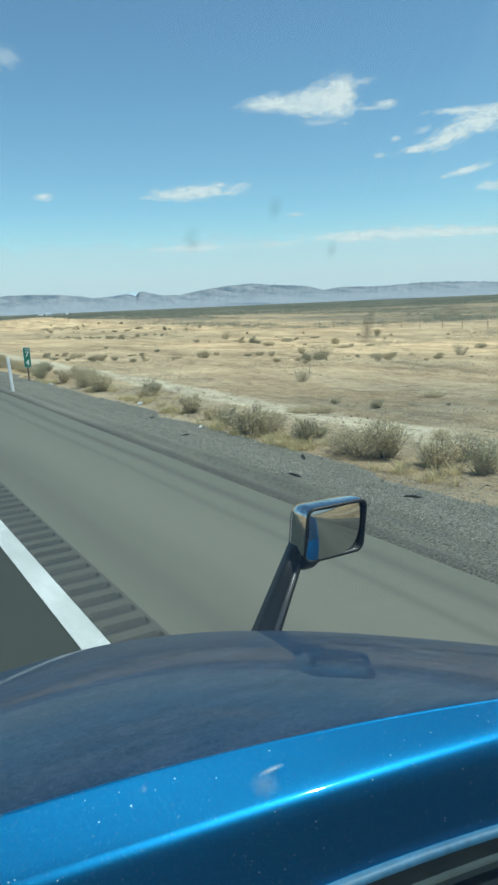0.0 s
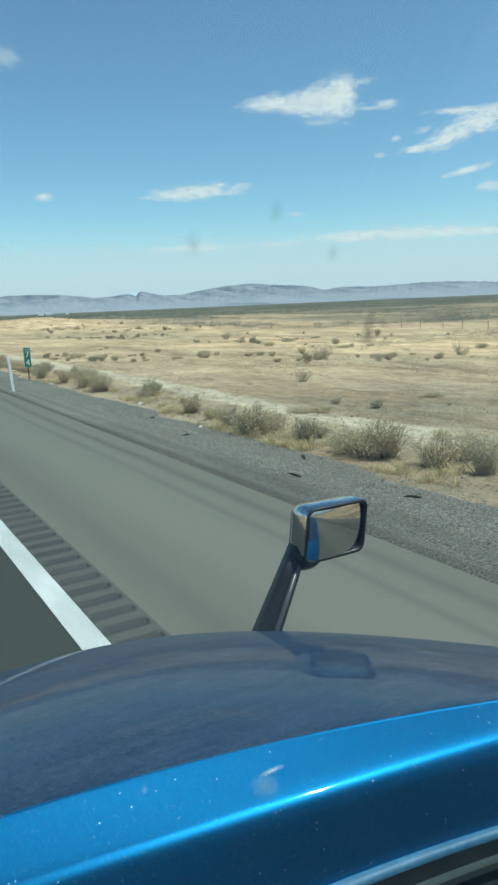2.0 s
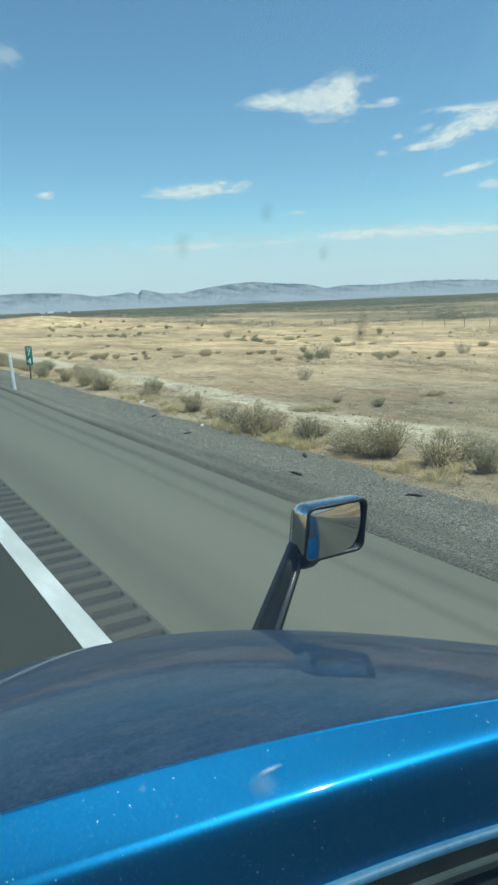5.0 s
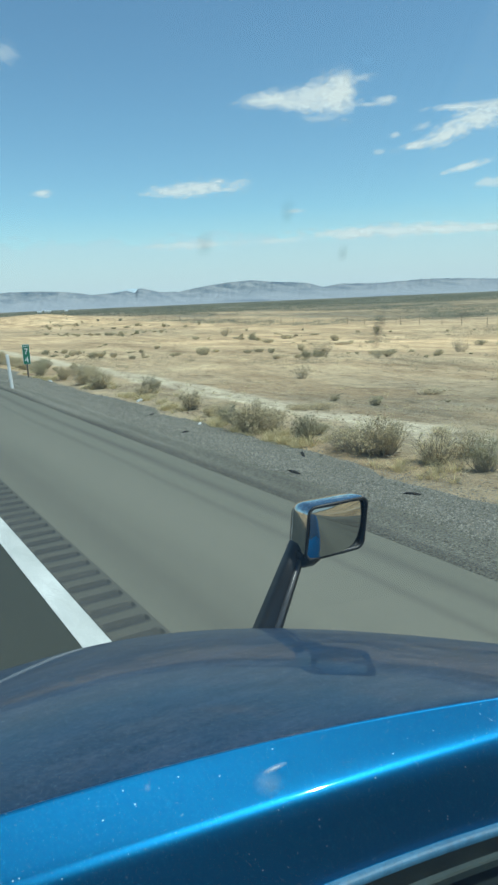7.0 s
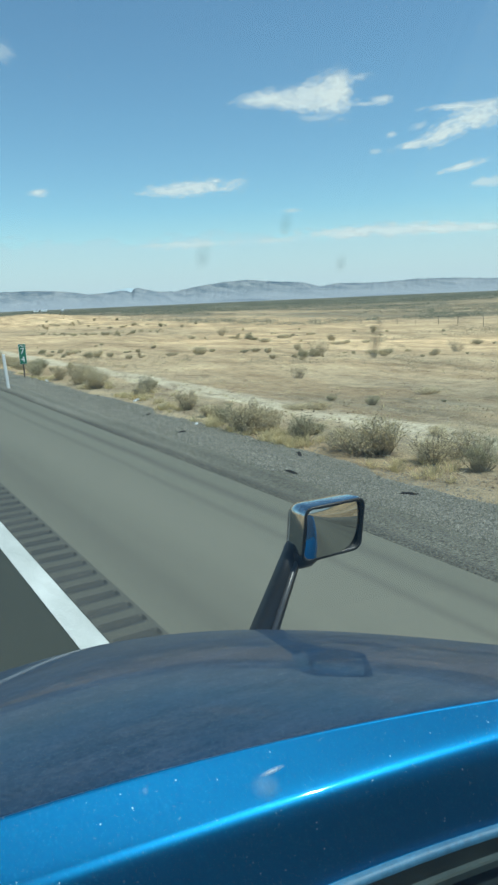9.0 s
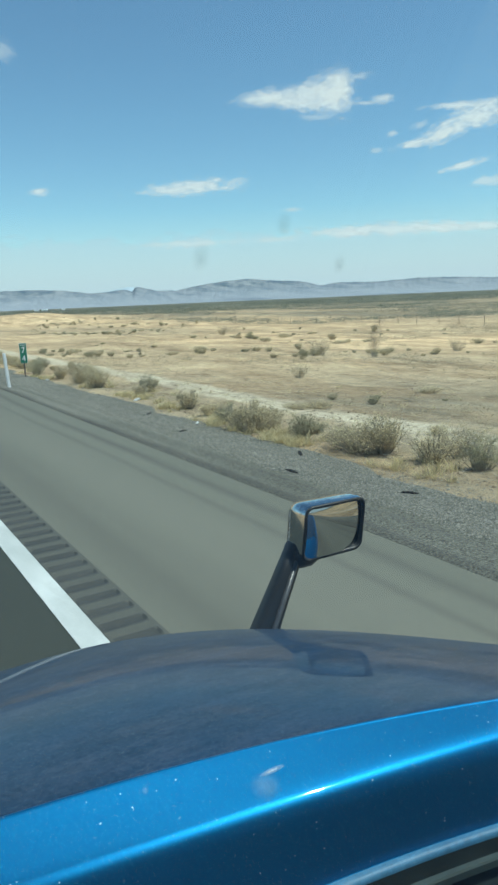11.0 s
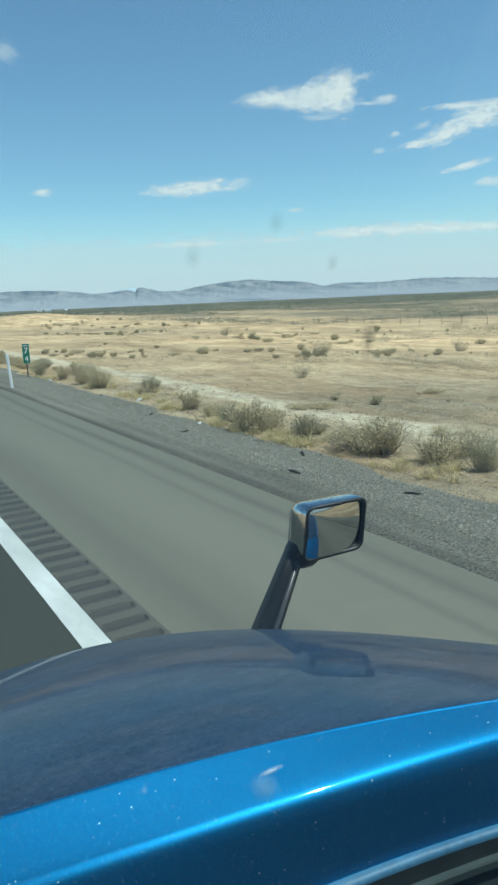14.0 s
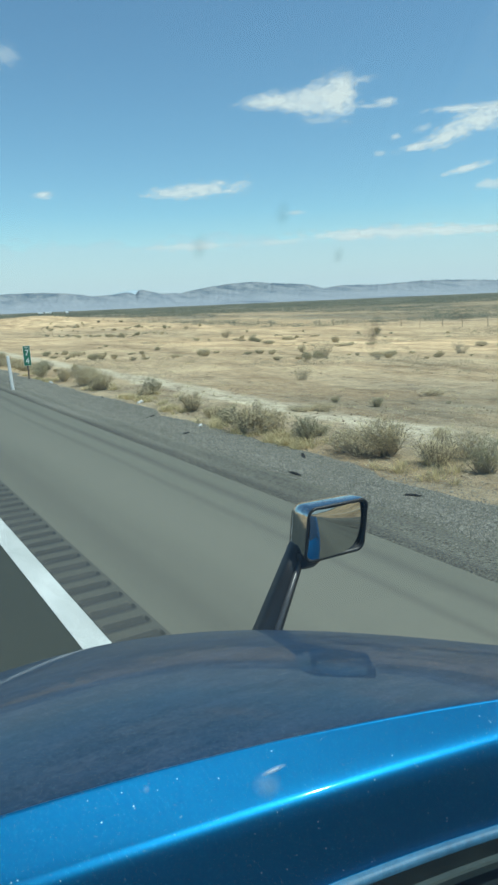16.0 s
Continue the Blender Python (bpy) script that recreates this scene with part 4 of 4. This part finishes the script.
def shrub(seed, radius, height, stems, leaves, leaf_size, leaf_mat, label, spread=0.8):
    """Thin stems forking twice from one root, with small leaves along the twigs."""
    rng = random.Random(seed)
    base = thing("desert_shrub", (0, 0, -300 - seed), label, "shrub", "shrubs along the verge")
    sv, sf, lv_, lf = [], [], [], []
    for _ in range(stems):
        az, sp = rng.uniform(0, 6.283), rng.uniform(0.1, 1.0) ** 0.7 * spread
        tip = Vector((math.cos(az) * radius * sp, math.sin(az) * radius * sp, height * rng.uniform(0.25, 1.0) ** 0.8 * math.sqrt(max(1 - sp * sp * 0.7, 0.1))))
        root = Vector((math.cos(az) * radius * sp * 0.3, math.sin(az) * radius * sp * 0.3, -0.04))
        mid = root.lerp(tip, 0.5) + Vector((rng.uniform(-1, 1), rng.uniform(-1, 1), rng.uniform(-0.2, 0.6))) * radius * 0.14
        twig(sv, sf, root, mid, 0.011, 0.007)
        twig(sv, sf, mid, tip, 0.007, 0.003)
        for _k in range(4):
            o = root.lerp(mid, rng.uniform(0.3, 1.0)) if _k == 0 else mid.lerp(tip, rng.uniform(0.0, 0.9))
            e = o + Vector((rng.uniform(-1, 1), rng.uniform(-1, 1), rng.uniform(-0.1, 1.0))).normalized() * radius * rng.uniform(0.2, 0.45)
            twig(sv, sf, o, e, 0.004, 0.0018)
            for _l in range(leaves):
                p = o.lerp(e, rng.uniform(0.1, 1.1)) + Vector((rng.gauss(0, 1), rng.gauss(0, 1), rng.gauss(0, 1))) * radius * 0.06
                leaf(lv_, lf, p, leaf_size * rng.uniform(0.6, 1.4), rng)
    part("stems", mesh_of("stems", sv, sf), M_STEM, base)
    if lv_:
        part("foliage", mesh_of("foliage", lv_, lf), leaf_mat, base)
    return base


DRY = "dry brown desert shrub of tangled thin twigs"
GREEN = "grey-green desert shrub with small sparse leaves"
kinds = [shrub(1, 0.6, 0.75, 60, 10, 0.024, M_DRYLEAF, DRY), shrub(2, 0.8, 0.6, 70, 9, 0.026, M_DRYLEAF, DRY, 0.95),
         shrub(3, 0.45, 0.5, 46, 9, 0.022, M_DRYLEAF, DRY), shrub(4, 0.65, 0.8, 60, 11, 0.022, M_GREENLEAF, GREEN),
         shrub(5, 0.4, 0.35, 40, 9, 0.02, M_GREENLEAF, GREEN, 0.95)]
bare = shrub(6, 0.8, 1.1, 44, 3, 0.026, M_DRYLEAF, "bare upright desert bush with few leaves")


def surface_z(x, y):
    return max(ground_z(x, y), verge_z(x, y) if x < VERGE_EDGE + 0.8 else -99)


def put(kind, x, y, s, turn, squash=1.0):
    ob = copy_thing(kind, Matrix.Translation((x, y, surface_z(x, y))) @ pose(0, 0, 0, 0, 0, turn))
    ob.scale = (s * (1.5 - 0.5 * squash), s, s * squash)
    return ob


rng = random.Random(21)
# the untidy row between gravel and desert
y = 2.6
while y < 75:
    clump = 0.5 + 0.5 * math.sin(y * 0.55 + 1.0) + 0.4 * math.sin(y * 0.23)
    n = 1 + (1 if clump > 0.5 else 0) + (1 if clump > 1.0 else 0)
    for _ in range(n if not 25 < y < 31 else 1):
        k = rng.choices(kinds, (5, 5, 4, 2, 1))[0]
        put(k, VERGE_EDGE + 0.45 + abs(rng.gauss(0, 0.9)) + 0.2 * math.sin(y * 0.4), y + rng.uniform(-0.4, 0.4), rng.uniform(0.4, 1.0), rng.uniform(0, 360), rng.uniform(0.75, 1.05))
    y += rng.uniform(0.55, 1.5) * (1.0 + y * 0.012)
# scattered over the sand flat, in loose drifts
for _ in range(900):
    x = rng.uniform(9.0, 62)
    y = x * rng.uniform(0.7, 3.9)
    drift = fbm(x, y, 0.06, 3, 4.0)
    if drift < 0.3 - 0.4 * rng.random() ** 3:
        continue
    big = 1.0 + 0.012 * x
    put(rng.choices(kinds, (2, 4, 4, 2, 2))[0], x, y, rng.uniform(0.22, 0.75) ** 1.2 * big, rng.uniform(0, 360), rng.uniform(0.5, 0.95))
for x, y, s in ((15.5, 22.0, 0.7), (24.0, 32.0, 1.15), (33.0, 30.0, 1.0), (40.0, 72.0, 1.3)):
    put(bare, x, y, s, rng.uniform(0, 360))
for k in kinds + [bare]:
    for o in (*k.children_recursive, k):
        bpy.data.objects.remove(o)


def tuft_field(name, label, spots, mat, blades, height):
    v, f = [], []
    for x, y, s in spots:
        z = surface_z(x, y)
        for _ in range(int(blades * s)):
            a, r = rng.uniform(0, 6.283), rng.uniform(0, 0.16) * s
            p = Vector((x + math.cos(a) * r, y + math.sin(a) * r, z - 0.01))
            lean = Vector((math.cos(a), math.sin(a), 0)) * rng.uniform(0.02, 0.16) + Vector((rng.gauss(0, 0.04), rng.gauss(0, 0.04), 0))
            h = height * s * rng.uniform(0.5, 1.2)
            w = Vector((-math.sin(a), math.cos(a), 0)) * 0.004
            n = len(v)
            v += [p - w, p + w, p + lean * 0.5 + Vector((0, 0, h * 0.6)) + w * 0.7, p + lean * 0.5 + Vector((0, 0, h * 0.6)) - w * 0.7, p + lean * 1.4 + Vector((0, 0, h))]
            f += [(n, n + 1, n + 2, n + 3), (n + 3, n + 2, n + 4)]
    return obj(name, mesh_of(name, v, f), mat, None, label, "grass", kind="stuff")


spots = []
for _ in range(900):
    y = 2.5 + 60 * rng.random() ** 1.7
    if fbm(0.0, y, 0.5, 3, 31.0) < 0.5 * rng.random() - 0.12:
        continue
    spots.append((VERGE_EDGE + 0.05 + abs(rng.gauss(0, 0.5)) + 0.25 * math.sin(y * 0.4), y, rng.uniform(0.5, 1.3)))
tuft_field("dry_grass", "straw-yellow dry grass tufts along the gravel", spots, M_STRAW, 70, 0.165)
spots = []
for _ in range(700):
    x = 8.5 + 30 * rng.random() ** 1.5
    spots.append((x, x * rng.uniform(0.6, 3.2), rng.uniform(0.3, 0.8)))
tuft_field("sparse_grass", "short bleached grass scattered over the sand", spots, M_STRAW, 16, 0.16)


def brush_field():
    """Ankle-high dry brush in drifts over the flat, too small to count."""
    v, f = [], []
    for _ in range(9000):
        x = rng.uniform(8.5, 66)
        y = x * rng.uniform(0.55, 4.0)
        drift = fbm(x, y, 0.07, 4, 15.0) + 0.5 * fbm(x, y, 0.3, 2, 21.0)
        if drift < 0.18 + 0.3 * rng.random() or abs(x - TRACK_X) < 0.9:
            continue
        z, s = ground_z(x, y), rng.uniform(0.25, 1.0) ** 1.6 * (0.5 + 0.02 * x)
        for _k in range(26):
            p = Vector((x + rng.gauss(0, 0.3) * s, y + rng.gauss(0, 0.3) * s, z + abs(rng.gauss(0.08, 0.1)) * s))
            leaf(v, f, p, 0.06 * s + 0.01, rng)
    return obj("low_brush", mesh_of("low_brush", v, f), M_BRUSH, None, "low dry brown brush in drifts over the sand", "brush", kind="stuff")


brush_field()


def scrub_field():
    """Low bushes of the plain beyond the fence: loose clumps of leaves in broken drifts."""
    v, f = [], []
    for _ in range(30000):
        d = 72 * math.exp(rng.random() * 3.1)
        az = rng.uniform(4, 60)
        x, y, _z = bearing(az, d)
        drift = fbm(x, y, 0.011, 4, 6.0) + 0.5 * fbm(x, y, 0.05, 2, 1.0)
        if x < 62 or drift < 0.3 + 0.25 * rng.random() - 0.3 * ease(x, 66, 120) - 0.35 * ease(d, 160, 500):
            continue
        z, s = ground_z(x, y), rng.uniform(0.3, 1.0) ** 1.4 * (1.1 + min(d, 700) / 800)
        near = d < 260
        for _k in range(34 if near else 10):
            p = Vector((x + rng.gauss(0, 0.55) * s, y + rng.gauss(0, 0.55) * s, z + abs(rng.gauss(0.2, 0.2)) * s))
            leaf(v, f, p, (0.11 if near else 0.32) * s, rng)
    return obj("scrub", mesh_of("scrub", v, f), M_SCRUB, None, "olive desert scrub dotting the far plain", "scrub", kind="stuff")


scrub_field()


def stones(name, label, spots, mat):
    v, f = [], []
    for x, y, s in spots:
        z = surface_z(x, y)
        n = len(v)
        for dx, dy, dz in ((1, 0, 0), (0, 1, 0), (-1, 0, 0), (0, -1, 0), (0, 0, 0.8), (0, 0, -0.5)):
            j = lambda: rng.uniform(0.65, 1.25)
            v.append((x + s * (dx * j() + rng.uniform(-0.2, 0.2)), y + s * (dy * j() + rng.uniform(-0.2, 0.2)), z + s * 0.25 + s * dz * j()))
        f += [(n, n + 1, n + 4), (n + 1, n + 2, n + 4), (n + 2, n + 3, n + 4), (n + 3, n, n + 4), (n + 1, n, n + 5), (n + 2, n + 1, n + 5), (n + 3, n + 2, n + 5), (n, n + 3, n + 5)]
    return obj(name, mesh_of(name, v, f), mat, None, label, "stones", kind="stuff")


spots = []
for _ in range(38000):
    y = 1.5 + 26 * rng.random() ** 1.5
    x = ROAD_EDGE + 0.75 + abs(rng.gauss(0, 0.85))
    spots.append((x, y, rng.uniform(0.007, 0.017) + (0.02 if rng.random() < 0.008 else 0)))
stones("gravel_stones", "loose grey crushed stones on the verge", spots, M_PEBBLE)

# ---------------------------------------------------------------- fence
fence = thing("wire_fence", (0, 0, 0), "sagging wire fence on rusty steel posts across the desert", "fence")
FX = 66.0
post_me = mesh_from("post", box(0.05, 0.05, 1.25, (0, 0, 0.52), 0.01, 1))
post_me.materials.append(M_POST_STEEL)
ys = [38 + 3.6 * i + rng.uniform(-0.3, 0.3) for i in range(58)]
for y in ys:
    p = new("post", post_me)
    p.parent = fence
    p.matrix_basis = Matrix.Translation((FX + rng.uniform(-0.15, 0.15), y, ground_z(FX, y))) @ pose(0, 0, 0, rng.uniform(-3, 3), rng.uniform(-3, 3), rng.uniform(0, 90))
for h in (0.3, 0.55, 0.8, 1.02):
    v, f = [], []
    for a, b in zip(ys, ys[1:]):
        twig(v, f, Vector((FX, a, ground_z(FX, a) + h)), Vector((FX, b, ground_z(FX, b) + h)), 0.004, 0.004)
    part("wire", mesh_of("wire", v, f), M_POST_STEEL, fence)

# ---------------------------------------------------------------- roadside furniture
post = thing("delineator_post", (5.04, 23.8, surface_z(5.04, 23.8)), "slim white plastic delineator post by the shoulder", "post")
v, fc = loft([[(x * w, y * w * 0.5, z) for x, y in rounded_loop(0.1, 0.1, 0.03, 3)] for z, w in ((-0.1, 1.0), (0.6, 1.0), (1.08, 1.0), (1.12, 0.85))])
part("shaft", mesh_of("shaft", v, fc), M_WHITE_POST, post, "white flexible shaft").rotation_euler = (0.0, -0.05, 0.0)
part("reflector", box(0.06, 0.004, 0.09, (-0.05, -0.03, 0.98), 0.001, 1), M_SIGN_WHITE, post, "small pale reflector")

marker = thing("mile_marker", (6.6, 28.0, surface_z(6.6, 28.0)), "small green mile marker sign on a thin steel post", "road sign")
part("signpost", box(0.05, 0.04, 1.3, (0, 0.03, 0.55), 0.006, 1), M_POST_STEEL, marker, "thin steel post")
part("sign_border", box(0.28, 0.005, 0.78, (0, 0.0, 0.92), 0.002, 1), M_SIGN_WHITE, marker, "white sign border")
part("sign_plate", box(0.262, 0.006, 0.76, (0, -0.004, 0.92), 0.002, 1), M_SIGN_GREEN, marker, "green reflective plate")


def lettering(text, size, at, parent):
    cu = bpy.data.curves.new("lettering", "FONT")
    cu.body, cu.size, cu.align_x, cu.extrude = text, size, "CENTER", 0.002
    ob = new("lettering_curve", cu)
    dg = bpy.context.evaluated_depsgraph_get()
    me = bpy.data.meshes.new_from_object(ob.evaluated_get(dg))
    bpy.data.objects.remove(ob)
    me.materials.clear()
    t = obj("lettering", me, M_SIGN_WHITE, parent)
    t.matrix_basis = Matrix.Translation(at) @ pose(0, 0, 0, 90, 0, 0)


lettering("MILE", 0.09, (0, -0.0095, 1.2), marker)
lettering("7", 0.32, (0, -0.0095, 0.93), marker)
lettering("4", 0.32, (0, -0.0095, 0.61), marker)


def scrap(name, label, at, sx, sy, sz, mat, turn, seed):
    r = random.Random(seed)
    bm = bmesh.new()
    bmesh.ops.create_icosphere(bm, subdivisions=2, radius=0.5)
    for vert in bm.verts:
        vert.co *= 1 + 0.35 * noise.noise(vert.co * 3 + Vector((seed, 0, 0)))
        vert.co = Vector((vert.co.x * sx, vert.co.y * sy, vert.co.z * sz + 0.25 * sz * math.sin(vert.co.x * 4 + r.random())))
    ob = obj(name, mesh_from(name, bm), mat, None, label, "litter", smooth=False)
    ob.matrix_world = Matrix.Translation((*at, surface_z(*at) + sz * 0.35)) @ pose(0, 0, 0, 0, 0, turn)
    return ob


for i, (x, y, sx, turn) in enumerate(((6.3, 15.2, 0.5, 30), (5.6, 8.2, 0.35, 100), (6.6, 9.4, 0.45, 60), (5.9, 12.5, 0.3, 10), (6.8, 20.0, 0.5, 80), (6.2, 6.4, 0.3, 140))):
    scrap("tyre_scrap", "curled black shred of tyre rubber on gravel", (x, y), sx * 0.8, 0.07, 0.03, M_DARK_LITTER, turn, i)
for i, (x, y, s) in enumerate(((7.3, 18.3, 0.2), (6.7, 13.4, 0.12), (9.0, 14.0, 0.12), (6.9, 26.0, 0.18))):
    scrap("plastic_litter", "crumpled white plastic litter in dry grass", (x, y), s, s * 0.5, s * 0.4, M_LITTER, 40 * i, 20 + i)


def shed(az, d, w, h):
    x, y, _z = bearing(az, d)
    t = thing("far_shed", (x, y, ground_z(x, y)), "tiny white metal shed far across the plain", "shed", "sheds on the plain")
    part("wall", box(w, w * 0.6, h, (0, 0, h / 2), 0.05, 1), M_SIGN_WHITE, t)
    v = [(-w * 0.53, -w * 0.35, h), (w * 0.53, -w * 0.35, h), (w * 0.53, w * 0.35, h), (-w * 0.53, w * 0.35, h), (-w * 0.53, 0, h * 1.4), (w * 0.53, 0, h * 1.4)]
    part("roof", mesh_of("roof", v, [(0, 1, 5, 4), (2, 3, 4, 5), (0, 4, 3), (1, 2, 5), (3, 2, 1, 0)]), M_LITTER, t, "pale metal roof")


for az, d, w, h in ((14.6, 1500, 9, 2.2), (15.2, 1550, 12, 2.6), (16.6, 1600, 6, 2.2)):
    shed(az, d, w, h)


# dry sticks and clods strewn over the sand
v, f = [], []
for _ in range(2600):
    x = 7.6 + 26 * rng.random() ** 1.6
    y = x * rng.uniform(0.6, 3.4)
    p = Vector((x, y, ground_z(x, y) + 0.01))
    a, n = rng.uniform(0, 6.283), rng.uniform(0.04, 0.22)
    twig(v, f, p, p + Vector((math.cos(a) * n, math.sin(a) * n, rng.uniform(0.0, 0.04))), 0.007, 0.004)
obj("twig_litter", mesh_of("twig_litter", v, f), M_STEM, None, "broken dry twigs strewn over the sand", "twigs", kind="stuff")
spots = []
for _ in range(2600):
    x = 7.4 + 24 * rng.random() ** 1.7
    y = x * rng.uniform(0.6, 3.4)
    if fbm(x, y, 0.25, 3, 8.0) > 0.15:
        spots.append((x, y, rng.uniform(0.01, 0.035) * (1 + x * 0.02)))
stones("desert_stones", "scattered brown desert stones and clods", spots, M_CLOD)

# pale marks on the blue lip; the first two paint light thrown onto it
def lip_mark(az, f, half_w, half_d, turn, mat, label):
    """A thin pale mark lying on the bright facet, f of the way from ridge to crease."""
    r1, r2, zc = r_crease(az), r_ridge(az) + 0.012, z_crease(az)
    r, z = r2 + (r1 - r2) * f, Z_RIDGE + 0.006 + (zc - Z_RIDGE - 0.006) * f + 0.0022
    v = [(0, 0, 0)] + [(math.cos(radians(a)), math.sin(radians(a)), 0) for a in range(0, 360, 20)]
    ob = part("water_mark", mesh_of("water_mark", v, [(0, i, i % 18 + 1) for i in range(1, 19)]), mat, lip, label)
    rise = math.degrees(math.atan2(zc - Z_RIDGE - 0.006, r1 - r2))
    ob.matrix_basis = pose(*polar(az, r, z), 0, 0, -az) @ pose(0, 0, 0, rise, 0, 0) @ pose(0, 0, 0, 0, 0, turn) @ Matrix.Diagonal((half_w, half_d, 1, 1))


lip_mark(30.6, 0.25, 0.024, 0.024, 0, M_PALE_FAINT, "pale patch of reflected light painted on the lip")
lip_mark(31.3, 0.46, 0.022, 0.005, 25, M_LIGHT_STREAK, "pale streak of reflected light painted on the lip")
lip_mark(19.5, 0.7, 0.006, 0.008, 0, M_PALE_FAINT, "small pale spot")
